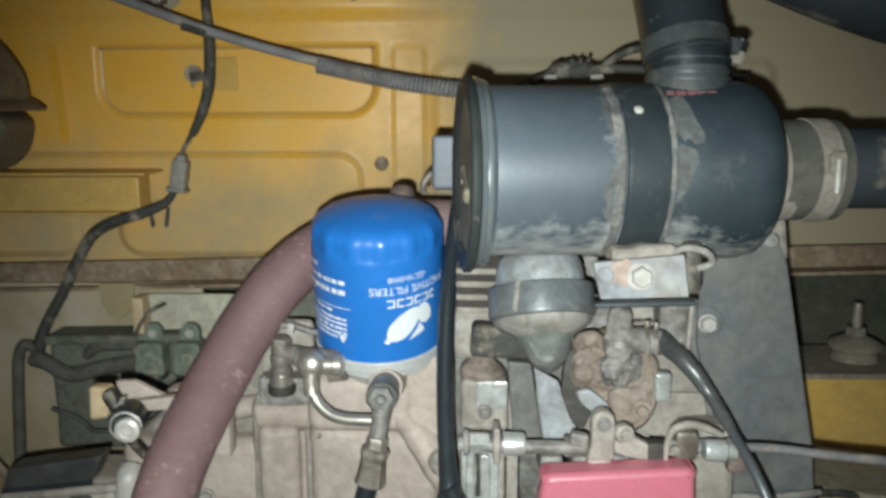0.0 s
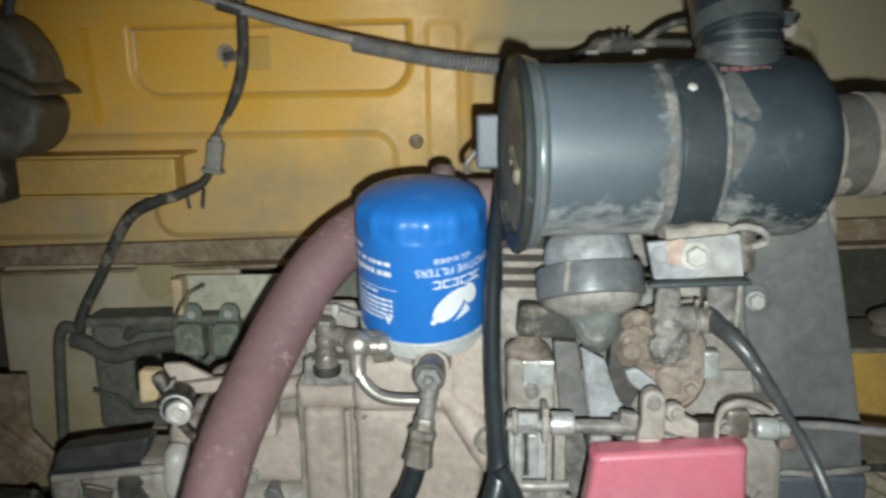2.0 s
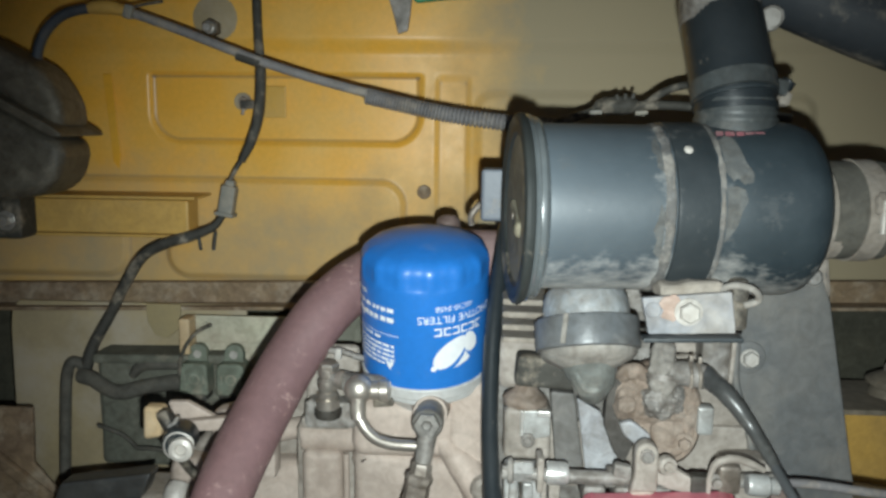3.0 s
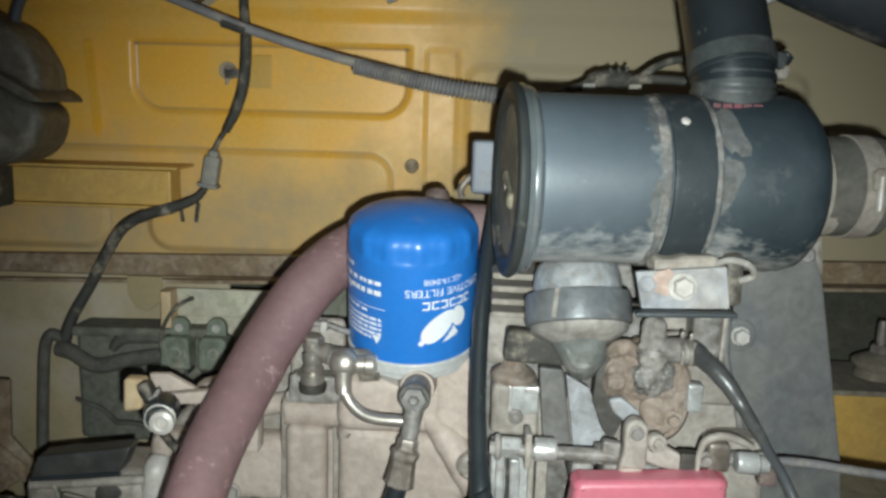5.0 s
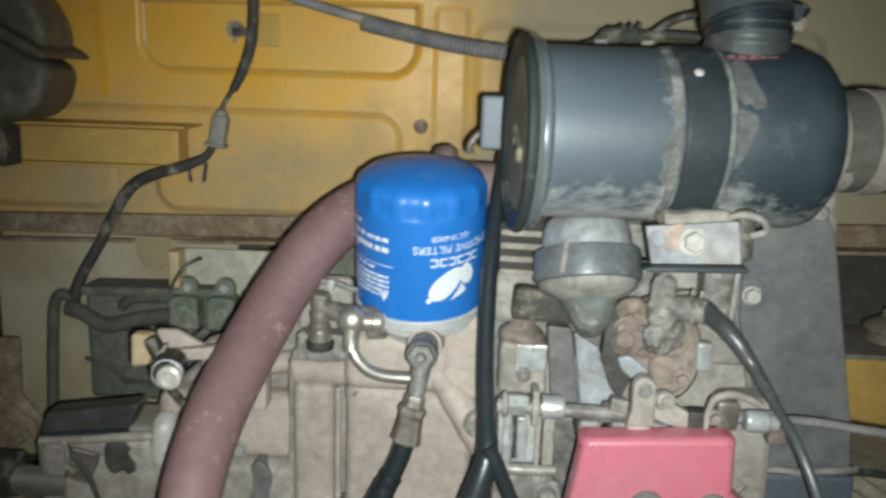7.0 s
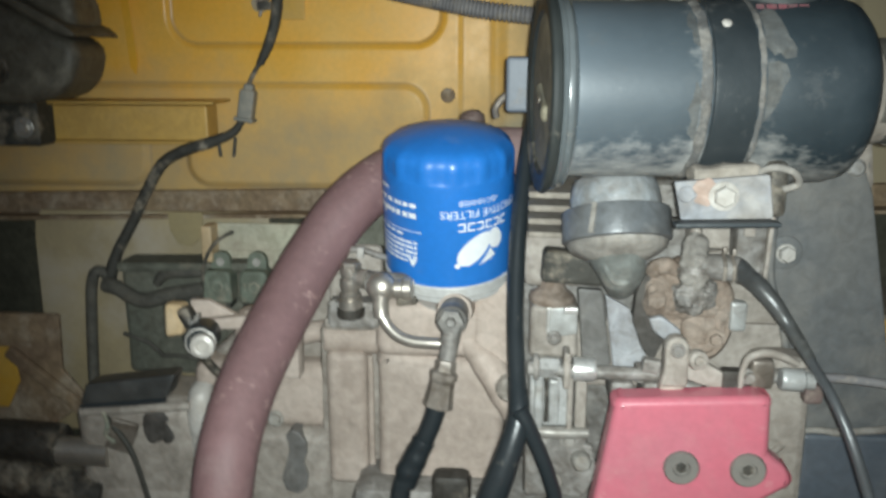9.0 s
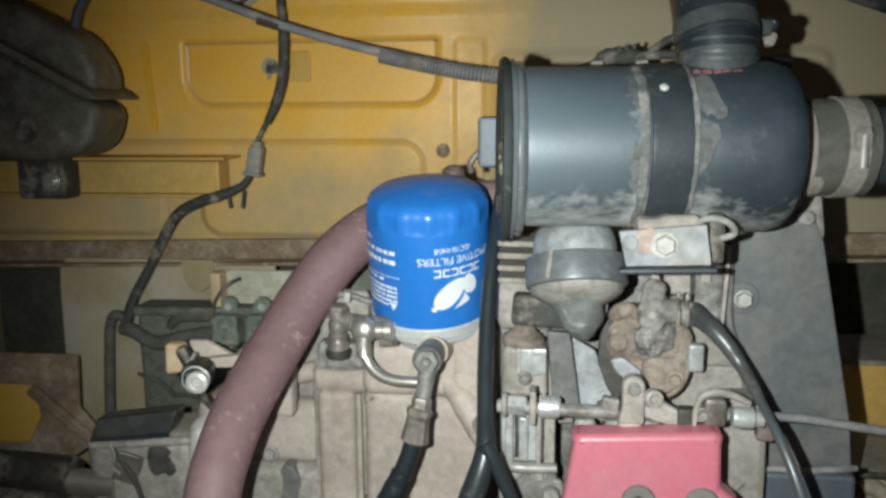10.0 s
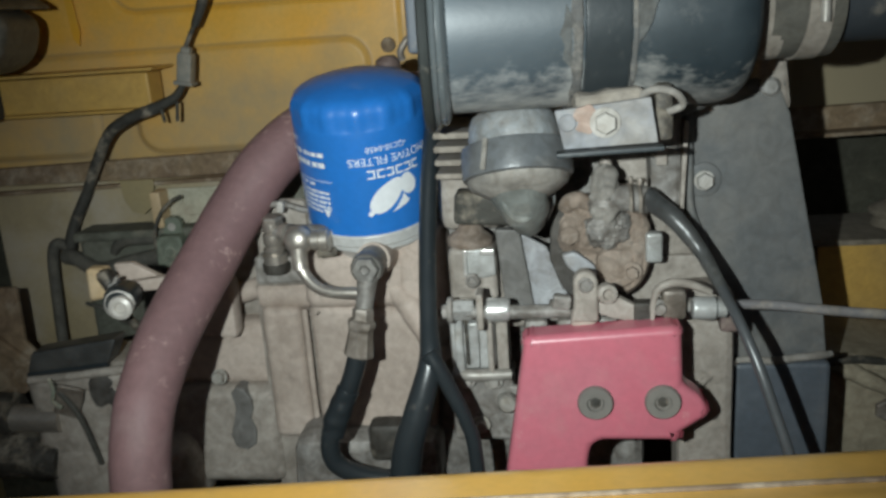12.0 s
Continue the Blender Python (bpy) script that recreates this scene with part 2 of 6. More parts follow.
RELAYGREEN = material("grey_green_plastic", (0.180, 0.205, 0.160), (0.150, 0.172, 0.135), 0.6, mottle=0.25, dust=0.45, dust_scale=30)
EMBOSS = material("worn_raised_marking", (0.245, 0.265, 0.215), (0.20, 0.22, 0.18), 0.6, dust=0.4, dust_scale=60, mottle=0.3)
FLANGEPAINT = material("warm_cream_paint", (0.60, 0.43, 0.24), (0.52, 0.39, 0.24), 0.45, dust=0.3, dust_scale=20, mottle=0.15)
CREAMPLATE = material("cream_plate", (0.52, 0.50, 0.38), (0.44, 0.42, 0.33), 0.6, dust=0.35, dust_scale=20, mottle=0.20)
TANKMETAL = material("dark_pressed_steel", (0.145, 0.130, 0.100), (0.095, 0.087, 0.070), 0.55, 0.2, dust=0.42, dust_scale=14, bump=0.3,
                     dust_colour=(0.26, 0.235, 0.19), mottle=0.30)
REDPRINT = material("red_print", (0.22, 0.065, 0.08), (0.10, 0.055, 0.065), 0.6, dust=0.3, dust_scale=200, grime=0.6, dust_colour=(0.08, 0.08, 0.085))
CRUST = material("thin_grey_dust", (0.115, 0.118, 0.115), (0.07, 0.076, 0.078), 0.8, dust=0.40, dust_scale=70, bump=0.25, spread=0.9, dust_colour=(0.19, 0.185, 0.168), mottle=0.3)
SMEARED = material("dust_smeared_black", (0.12, 0.12, 0.117), (0.09, 0.09, 0.09), 0.8, dust=0.52, dust_scale=60, bump=0.3, spread=0.7, dust_colour=(0.42, 0.39, 0.345), grime=0.25, mottle=0.30)
ORANGE = material("orange_paint", (0.80, 0.39, 0.03), (0.76, 0.40, 0.04), 0.42, dust=0.2, dust_scale=9, spread=0.9, dust_colour=(0.50, 0.33, 0.10), bump=0.02)
GREENPLASTIC = material("green_plastic", (0.03, 0.32, 0.16), (0.03, 0.28, 0.14), 0.5, dust=0.2)
BLUEGREY = material("dark_blue_steel", (0.035, 0.042, 0.050), (0.05, 0.055, 0.06), 0.6, dust=0.3, dust_scale=18)
GREYSTEEL = material("grey_steel_plate", (0.25, 0.26, 0.28), (0.20, 0.205, 0.22), 0.6, 0.1, dust=0.66, dust_scale=34, bump=0.2, spread=0.9,
                     dust_colour=(0.40, 0.365, 0.32), scuff=((0.42, 0.25, 0.19), 45.0, 0.50), mottle=0.25)
RUSTRED = material("red_primer", (0.38, 0.265, 0.215), (0.36, 0.30, 0.265), 0.9, dust=0.55, dust_scale=120, spread=0.9, dust_colour=(0.38, 0.33, 0.29), mottle=0.3)
COLLAR = material("satin_bare_steel", (0.66, 0.66, 0.645), (0.55, 0.55, 0.535), 0.36, 0.2, dust=0.15, dust_scale=40, spread=0.9, bump=0.08, mottle=0.12)
BANJO = material("greasy_grey_steel", (0.20, 0.19, 0.175), (0.14, 0.133, 0.123), 0.42, 0.3, dust=0.25, dust_scale=60, spread=0.9, bump=0.2, mottle=0.25)
BELLGREY = material("pale_wiped_alloy", (0.56, 0.53, 0.49), (0.46, 0.43, 0.395), 0.5, 0.1, dust=0.2, dust_scale=30, spread=0.9, mottle=0.15)
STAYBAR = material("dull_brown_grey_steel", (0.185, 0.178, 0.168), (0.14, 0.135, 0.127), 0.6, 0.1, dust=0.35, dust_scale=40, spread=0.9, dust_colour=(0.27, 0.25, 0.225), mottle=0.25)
STAYGREY = material("pale_blue_grey_steel", (0.40, 0.41, 0.43), (0.31, 0.315, 0.33), 0.55, 0.1, dust=0.4, dust_scale=40, spread=0.9, dust_colour=(0.45, 0.42, 0.385), grime=0.3, mottle=0.3)
SPIGOT = material("grey_blue_plastic", (0.30, 0.325, 0.342), (0.22, 0.237, 0.25), 0.42, dust=0.42, dust_scale=26, bump=0.12, spread=0.9,
                  dust_colour=(0.41, 0.38, 0.34), grime=0.5, blotch=45, mottle=0.32)
CLAMPDUST = material("dusty_grey_clamp", (0.050, 0.057, 0.058), (0.072, 0.077, 0.076), 0.5, dust=0.28, dust_scale=55, dust_colour=(0.19, 0.18, 0.16), spread=0.9, mottle=0.25)
BAND = material("dusty_black_band", (0.105, 0.114, 0.122), (0.13, 0.135, 0.138), 0.38, dust=0.30, dust_scale=24, dust_colour=(0.26, 0.24, 0.21), spread=0.9, mottle=0.25)
SPOUTGREY = material("dusty_green_grey_rubber", (0.21, 0.22, 0.205), (0.155, 0.165, 0.155), 0.6, dust=0.42, dust_scale=34, bump=0.15, spread=0.9, dust_colour=(0.40, 0.38, 0.335), mottle=0.28)
SLEEVEGREY = material("dust_filmed_black_rubber", (0.055, 0.058, 0.060), (0.08, 0.082, 0.08), 0.36, shine=0.7, dust=0.34, dust_scale=40, bump=0.15, spread=0.9, dust_colour=(0.30, 0.285, 0.255), mottle=0.25)
DUSTYRUBBER = material("dust_coated_rubber", (0.24, 0.225, 0.205), (0.18, 0.17, 0.155), 0.85, dust=0.55, dust_scale=22, bump=0.2, spread=0.9,
                       dust_colour=(0.47, 0.44, 0.395), grime=0.35, mottle=0.28)
CLEARBLUE = material("blue_grey_plastic", (0.115, 0.13, 0.155), (0.10, 0.115, 0.135), 0.5, dust=0.25)
NICKEL = material("dull_nickel", (0.52, 0.475, 0.42), (0.42, 0.38, 0.335), 0.38, 0.75, dust=0.28, dust_scale=60, bump=0.1, grime=0.3, spread=0.9)
FERRULE = material("brown_grey_ferrule", (0.22, 0.19, 0.16), (0.165, 0.14, 0.118), 0.5, 0.35, dust=0.35, dust_scale=50, bump=0.2, worn=0.25, spread=0.9, mottle=0.35)
WHITENUT = material("pale_nut", (0.60, 0.56, 0.51), (0.50, 0.465, 0.42), 0.4, 0.1, dust=0.15)
DULLBOLT = material("dusty_zinc_bolt", (0.45, 0.43, 0.40), (0.37, 0.35, 0.325), 0.7, 0.1, dust=0.5, dust_scale=70, spread=0.9, dust_colour=(0.46, 0.425, 0.38), mottle=0.25)
CAPDUST = material("dusty_end_cap", (0.25, 0.22, 0.155), (0.125, 0.118, 0.092), 0.7, dust=0.42, dust_scale=30, bump=0.2, dust_colour=(0.30, 0.265, 0.18), mottle=0.30)
BEADSTEEL = material("glossy_dark_bead", (0.085, 0.098, 0.104), (0.13, 0.145, 0.15), 0.27, shine=1.0, coat=0.35, dust=0.20, spread=0.9, dust_colour=(0.30, 0.31, 0.30), dust_scale=40, bump=0.03)
BUSHGREY = material("grey_bush", (0.22, 0.20, 0.175), (0.17, 0.155, 0.14), 0.6, dust=0.3, dust_scale=50, spread=0.9, dust_colour=(0.26, 0.235, 0.21))
# shade colour for the casting's hollow and the starter's port
HOLLOWDARK = material("dark_hollow_shade", (0.055, 0.050, 0.045), (0.085, 0.077, 0.068), 0.75, dust=0.30, dust_scale=55, spread=0.9, dust_colour=(0.19, 0.17, 0.145), mottle=0.35)
GREYRUBBER = material("worn_grey_rubber", (0.085, 0.09, 0.094), (0.07, 0.074, 0.077), 0.33, shine=0.7, dust=0.15, dust_scale=40, spread=0.9, bump=0.1)
BOXLID = material("dusty_black_lid", (0.045, 0.046, 0.045), (0.065, 0.065, 0.062), 0.34, shine=0.7, dust=0.25, dust_scale=24, spread=0.9, dust_colour=(0.12, 0.112, 0.098), mottle=0.25)
PLUGBROWN = material("red_brown_plug", (0.19, 0.13, 0.115), (0.15, 0.11, 0.10), 0.7, dust=0.3, dust_scale=60, spread=0.9, mottle=0.3)
LOWERCOWL = material("blue_grey_cover", (0.085, 0.10, 0.12), (0.105, 0.118, 0.135), 0.5, dust=0.3, dust_scale=16, spread=0.9, dust_colour=(0.20, 0.195, 0.185), mottle=0.12)
PUMPGREY = material("pale_machined_alloy", (0.52, 0.525, 0.515), (0.39, 0.395, 0.385), 0.4, 0.2, dust=0.25, dust_scale=40, spread=0.9, grime=0.25, mottle=0.28)
RAILDUST = material("dusty_chassis_paint", (0.36, 0.31, 0.225), (0.28, 0.245, 0.18), 0.85, dust=0.4, dust_scale=18, spread=0.9, dust_colour=(0.42, 0.36, 0.26), mottle=0.25)
MOUNTDUST = material("dusty_mount_rubber", (0.25, 0.215, 0.165), (0.20, 0.175, 0.135), 0.9, dust=0.4, dust_scale=24, spread=0.9, dust_colour=(0.27, 0.24, 0.185), mottle=0.25)
GROUND = material("dark_ground", (0.05, 0.046, 0.04), (0.035, 0.033, 0.03), 0.95, dust=0.3, dust_scale=9, spread=0.9, dust_colour=(0.09, 0.08, 0.066), blotch=2.3)


# ---- mesh helpers ----
def thing(name, at, label, category, group="", kind=""):
    ob = new(name)
    ob.location = at
    ob.empty_display_size = 0.02
    return tagged(ob, label, category, group, kind)


def link_mesh(name, bm, mat, angle=38):
    bmesh.ops.recalc_face_normals(bm, faces=bm.faces)
    me = bpy.data.meshes.new(name)
    bm.to_mesh(me)
    bm.free()
    me.materials.append(mat)
    for p in me.polygons:
        p.use_smooth = True
    me.set_sharp_from_angle(angle=radians(angle))
    ob = new(name, me)
    # broad faces keep their own shading beside rounded edges
    even = ob.modifiers.new("even_shading", "WEIGHTED_NORMAL")
    even.keep_sharp = True
    return ob


def world_place(ob):
    m = ob.matrix_basis
    while ob.parent:
        m = ob.parent.matrix_basis @ ob.matrix_parent_inverse @ m
        ob = ob.parent
    return m


def part(name, bm, mat, parent, label="", angle=38):
    ob = link_mesh(name, bm, mat, angle)
    ob.parent = parent
    ob.matrix_parent_inverse = world_place(parent).inverted()
    return tagged(ob, label) if label else ob


def solo(name, bm, mat, label, category, group="", kind="", angle=38):
    return tagged(link_mesh(name, bm, mat, angle), label, category, group, kind)


def spline(pts, n=8):
    """Catmull-Rom samples through the control points."""
    p = [Vector(q) for q in pts]
    p = [p[0] * 2 - p[1]] + p + [p[-1] * 2 - p[-2]]
    out = []
    for i in range(1, len(p) - 2):
        a, b, c, d = p[i - 1:i + 3]
        for k in range(n):
            t = k / n
            out.append(0.5 * (2 * b + (c - a) * t + (2 * a - 5 * b + 4 * c - d) * t * t + (3 * b - a - 3 * c + d) * t ** 3))
    out.append(p[-2])
    return out


def tube(pts, r, seg=16, n=8, bm=None, wall=0.0):
    """A round sleeve along the points; r is one radius or one for each control point."""
    bm = bm or bmesh.new()
    line = spline(pts, n)
    m = len(line)
    if isinstance(r, (int, float)):
        radii = [r] * m
    else:
        radii = [r[min(i // n, len(r) - 1)] + (r[min(i // n + 1, len(r) - 1)] - r[min(i // n, len(r) - 1)]) * ((i % n) / n) for i in range(m)]
    side = None
    rings = []
    for i, q in enumerate(line):
        t = (line[min(i + 1, m - 1)] - line[max(i - 1, 0)]).normalized()
        if side is None:
            side = t.orthogonal().normalized()
        side = (side - t * side.dot(t)).normalized()
        up = t.cross(side)
        rings.append([bm.verts.new(q + (side * math.cos(a) + up * math.sin(a)) * radii[i]) for a in (2 * math.pi * k / seg for k in range(seg))])
    for a, b in zip(rings, rings[1:]):
        for k in range(seg):
            bm.faces.new((a[k], a[(k + 1) % seg], b[(k + 1) % seg], b[k]))
    bm.faces.new(rings[0]), bm.faces.new(rings[-1])
    return bm


def lathe(profile, at, axis, seg=40, bm=None, caps=True, phase=0.0):
    """Turns (radius, height) pairs about an axis through at."""
    bm = bm or bmesh.new()
    z = Vector(axis).normalized()
    x = (Vector((0, 0, 1)) if abs(z.z) < 0.9 else Vector((1, 0, 0)))
    x = (x - z * x.dot(z)).normalized()
    y = z.cross(x)
    at = Vector(at)
    rings = []
    for r, h in profile:
        if r < 1e-6:
            rings.append([bm.verts.new(at + z * h)])
        else:
            rings.append([bm.verts.new(at + z * h + (x * math.cos(a) + y * math.sin(a)) * r) for a in (phase + 2 * math.pi * k / seg for k in range(seg))])
    for a, b in zip(rings, rings[1:]):
        for k in range(seg):
            q = [a[k % len(a)], a[(k + 1) % len(a)], b[(k + 1) % len(b)], b[k % len(b)]]
            q = [v for i, v in enumerate(q) if v not in q[:i]]
            if len(q) > 2:
                bm.faces.new(q)
    if caps:
        for ring in (rings[0], rings[-1]):
            if len(ring) > 2:
                bm.faces.new(ring)
    return bm


def block(centre, size, turn=(0, 0, 0), bevel=0.0015, bm=None, segments=2):
    """A box with rounded edges."""
    tmp = bmesh.new()
    bmesh.ops.create_cube(tmp, size=1)
    for v in tmp.verts:
        v.co = Vector((v.co.x * size[0], v.co.y * size[1], v.co.z * size[2]))
    if bevel:
        bmesh.ops.bevel(tmp, geom=tmp.edges[:], offset=min(bevel, 0.45 * min(size)), segments=segments, affect="EDGES", profile=0.5)
    tmp.transform(pose(*centre, *turn))
    return merge(bm, tmp)


def merge(bm, tmp):
    if bm is None:
        return tmp
    me = bpy.data.meshes.new("scratch")
    tmp.to_mesh(me)
    tmp.free()
    bm.from_mesh(me)
    bpy.data.meshes.remove(me)
    return bm


def sheet(outline, y, depth, bevel=0.001, bm=None, slope=0.0, segments=2):
    """A plate cut to an (x, z) outline, its face at y, going back by depth; slope tips it back with height."""
    tmp = bmesh.new()
    z0 = outline[0][1]
    vs = [tmp.verts.new((x, y + slope * (z - z0), z)) for x, z in outline]
    f = tmp.faces.new(vs)
    out = bmesh.ops.extrude_face_region(tmp, geom=[f])
    for v in out["geom"]:
        if isinstance(v, bmesh.types.BMVert):
            v.co.y += depth
    if bevel:
        bmesh.ops.bevel(tmp, geom=tmp.edges[:], offset=bevel, segments=segments, affect="EDGES", profile=0.5)
    return merge(bm, tmp)


def lumpy(bm, amount, scale, cuts=1):
    """Uneven cast surface."""
    if cuts:
        bmesh.ops.subdivide_edges(bm, edges=bm.edges[:], cuts=cuts, use_grid_fill=True)
    bm.normal_update()
    for v in bm.verts:
        v.co += v.normal * amount * noise.noise(v.co * scale)
    return bm


def arc(cx, cz, r, a0, a1, n=6):
    return [(cx + r * math.cos(radians(a0 + (a1 - a0) * i / n)), cz + r * math.sin(radians(a0 + (a1 - a0) * i / n))) for i in range(n + 1)]


def hex_head(at, axis, r, h, bm=None):
    return lathe([(r * 0.92, 0), (r, h * 0.12), (r, h * 0.8), (r * 0.86, h), (0, h)], at, axis, 6, bm)


def washer(at, axis, r, h, bm=None):
    return lathe([(r, 0), (r, h * 0.7), (r * 0.93, h), (0, h)], at, axis, 28, bm)


def bolt(name, at, axis, r, h, parent, mat=ZINC, ring=1.5):
    head_ob = part(name, hex_head(Vector(at) + Vector(axis).normalized() * h * 0.3, axis, r, h), mat, parent)
    part("washer", washer(at, axis, r * ring, h * 0.3), mat, head_ob)
    return head_ob


# ---- the bay: back panel, rails, walls, deck, sill ----
def rounded(x, z, x0, x1, z0, z1, r):
    """Distance outside a rounded rectangle (negative inside)."""
    cx, cz = (x0 + x1) / 2, (z0 + z1) / 2
    qx, qz = np.abs(x - cx) - (x1 - x0) / 2 + r, np.abs(z - cz) - (z1 - z0) / 2 + r
    return np.hypot(np.maximum(qx, 0), np.maximum(qz, 0)) + np.minimum(np.maximum(qx, qz), 0) - r


def step(d, width):
    t = np.clip(0.5 - d / width, 0, 1)
    return t * t * (3 - 2 * t)


def pressed_panel():
    xs, zs = np.linspace(-0.62, 0.56, 800), np.linspace(0.826, 1.22, 280)
    x, z = np.meshgrid(xs, zs)
    # the foot follows the rail
    foot = 0.832 + 0.0227 * x
    z = foot + (z - 0.826) * (1.22 - foot) / (1.22 - 0.826)
    h = -0.0045 * step(rounded(x, z, -0.330, -0.067, 0.982, 1.10, 0.028), 0.0075) * step(z - 1.047, 0.006)
    low = np.maximum(step(rounded(x, z, -0.316, -0.083, 0.850, 0.945, 0.022), 0.008), step(rounded(x, z, -0.60, -0.358, 0.850, 0.930, 0.022), 0.008))
    h += 0.0045 * np.maximum(low, step(rounded(x, z, -0.70, -0.083, 0.905, 0.945, 0.022), 0.008))
    h += 0.0045 * step(rounded(x, z, -0.012, 0.30, 0.87, 1.030, 0.014), 0.012)
    h += -0.0025 * step(np.abs(x + 0.036) - 0.015, 0.007) * step(z - 1.045, 0.012)
    h += 0.006 * step(1.074 - z, 0.018)
    # dents and waviness of old sheet
    for cx, cz, r, d in ((-0.20, 0.965, 0.03, 0.0012), (-0.34, 1.02, 0.05, -0.0014), (0.05, 1.06, 0.06, 0.0018), (0.22, 1.08, 0.07, -0.002), (-0.12, 1.09, 0.05, 0.0015), (0.34, 0.98, 0.09, 0.002)):
        h += d * np.exp(-((x - cx) ** 2 + (z - cz) ** 2) / r ** 2)
    h += 0.0012 * np.sin(x * 9 + 1) * np.cos(z * 13)
    n, m = len(zs), len(xs)
    verts = np.stack([x, 0.84 - h, z], -1).reshape(-1, 3)
    i = np.arange(n * m).reshape(n, m)
    faces = np.stack([i[:-1, :-1], i[:-1, 1:], i[1:, 1:], i[1:, :-1]], -1).reshape(-1, 4)
    me = bpy.data.meshes.new("wall_back")
    me.from_pydata(verts.tolist(), [], faces.tolist())
    for p in me.polygons:
        p.use_smooth = True
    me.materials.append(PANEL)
    ob = new("wall_back", me)
    mod = ob.modifiers.new("thickness", "SOLIDIFY")
    mod.thickness, mod.offset = 0.003, -1 if me.polygons[0].normal.y < 0 else 1
    return tagged(ob, "pressed yellow sheet-steel bulkhead with rounded embossed fields", "body panel", kind="structure")


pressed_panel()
rail = thing("bulkhead_rail", (0, 0.82, 0.84), "rust-streaked folded rail along the bulkhead's foot", "rail", kind="structure")
part("rail_web", lumpy(block((-0.03, 0.824, 0.842), (1.18, 0.010, 0.022), (0, -1.3, 0), 0.003), 0.0008, 60, 0), RUSTY, rail)
part("rail_lip", block((-0.03, 0.812, 0.8310), (1.18, 0.03, 0.0035), (0, -1.3, 0), 0.001), RUSTY, rail)
for x in (-0.308, 0.06):
    part("rail_tab", lumpy(sheet([(x - 0.016, 0.83), (x + 0.018, 0.83), (x + 0.016, 0.806), (x + 0.004, 0.796), (x - 0.008, 0.799), (x - 0.015, 0.812)], 0.795, 0.003), 0.0006, 80, 0), CREAM, rail)
solo("wall_lower", sheet([(-0.455, 0.828), (-0.23, 0.828), (-0.23, 0.60), (-0.464, 0.60), (-0.464, 0.80), (-0.462, 0.818)], 0.806, 0.006, 0.002), PALEPAINT,
     "dusty cream lower bulkhead plate under the rail", "body panel", kind="structure")
# the opening's darkness is put into this sheet's colour
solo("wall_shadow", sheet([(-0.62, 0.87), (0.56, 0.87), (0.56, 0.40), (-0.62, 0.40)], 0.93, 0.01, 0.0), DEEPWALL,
     "dark sheet deep in the bay, coloured as the opening's shade", "body panel", kind="structure")
solo("wall_left", block((-0.625, 0.62, 0.80), (0.008, 0.64, 0.84), bevel=0.0), CREAM, "dusty yellow side wall of the bay", "body panel", kind="structure")
solo("wall_right", block((0.565, 0.62, 0.80), (0.008, 0.64, 0.84), bevel=0.0), CREAM, "dusty yellow side wall of the bay", "body panel", kind="structure")
solo("ceiling", block((-0.03, 0.66, 1.225), (1.19, 0.56, 0.008), bevel=0.0), CREAM, "underside of the load deck over the bay", "deck", kind="structure")
solo("floor", block((-0.03, 0.66, 0.395), (1.19, 0.56, 0.008), bevel=0.0), DARKWALL, "grimy floor pan under the engine", "floor", kind="structure")
solo("ground", block((0, 0, -0.02), (60, 60, 0.04), bevel=0.0), GROUND, "dark earth yard at night", "ground", kind="structure")

sill = thing("access_sill", (0, 0.33, 0.77), "glossy yellow painted sill along the access opening", "sill", kind="structure")
def rolled_lip():
    """A sheet edge rolled over a quarter round, then falling towards the front."""
    prof = [(0.0, -0.012), (-0.001, -0.002)] + [(-0.016 + 0.016 * math.cos(radians(a)), -0.002 + 0.010 * math.sin(radians(a))) for a in range(12, 91, 13)]
    prof += [(-0.030, 0.0095), (-0.044, 0.0115), (-0.052, 0.0135), (-0.058, 0.0120), (-0.064, 0.004), (-0.068, -0.006), (-0.070, -0.05)]
    bm = bmesh.new()
    rows = [[bm.verts.new((x, 0.360 + py, 0.768 + pz + 0.06 * x)) for py, pz in prof] for x in np.linspace(-0.62, 0.56, 40)]
    for a, b in zip(rows, rows[1:]):
        for k in range(len(prof) - 1):
            bm.faces.new((a[k], a[k + 1], b[k + 1], b[k]))
    return bm


part("sill_lip", rolled_lip(), RIMPAINT, sill)
part("sill_front", block((-0.03, 0.290, 0.46), (1.18, 0.004, 0.52), bevel=0.001), RIMPAINT, sill)
part("sill_bead", tube([(x, 0.3245, 0.7790 + 0.06 * x) for x in (-0.62, -0.3, 0.0, 0.3, 0.56)], 0.0012, 8), RUSTY, sill, "thin dark sealant bead")

# folded ledge, left of the bulkhead
ledge = thing("bulkhead_ledge", (-0.40, 0.80, 0.91), "dusty yellow folded steel ledge on the bulkhead", "ledge")
part("ledge_face", block((-0.444, 0.812, 0.9125), (0.327, 0.03, 0.033), bevel=0.003), CREAMYELLOW, ledge)
part("ledge_top", block((-0.442, 0.812, 0.9315), (0.342, 0.05, 0.003), bevel=0.001), CREAMYELLOW, ledge)
part("ledge_foot", block((-0.45, 0.816, 0.8945), (0.31, 0.04, 0.003), bevel=0.001), CREAMYELLOW, ledge)

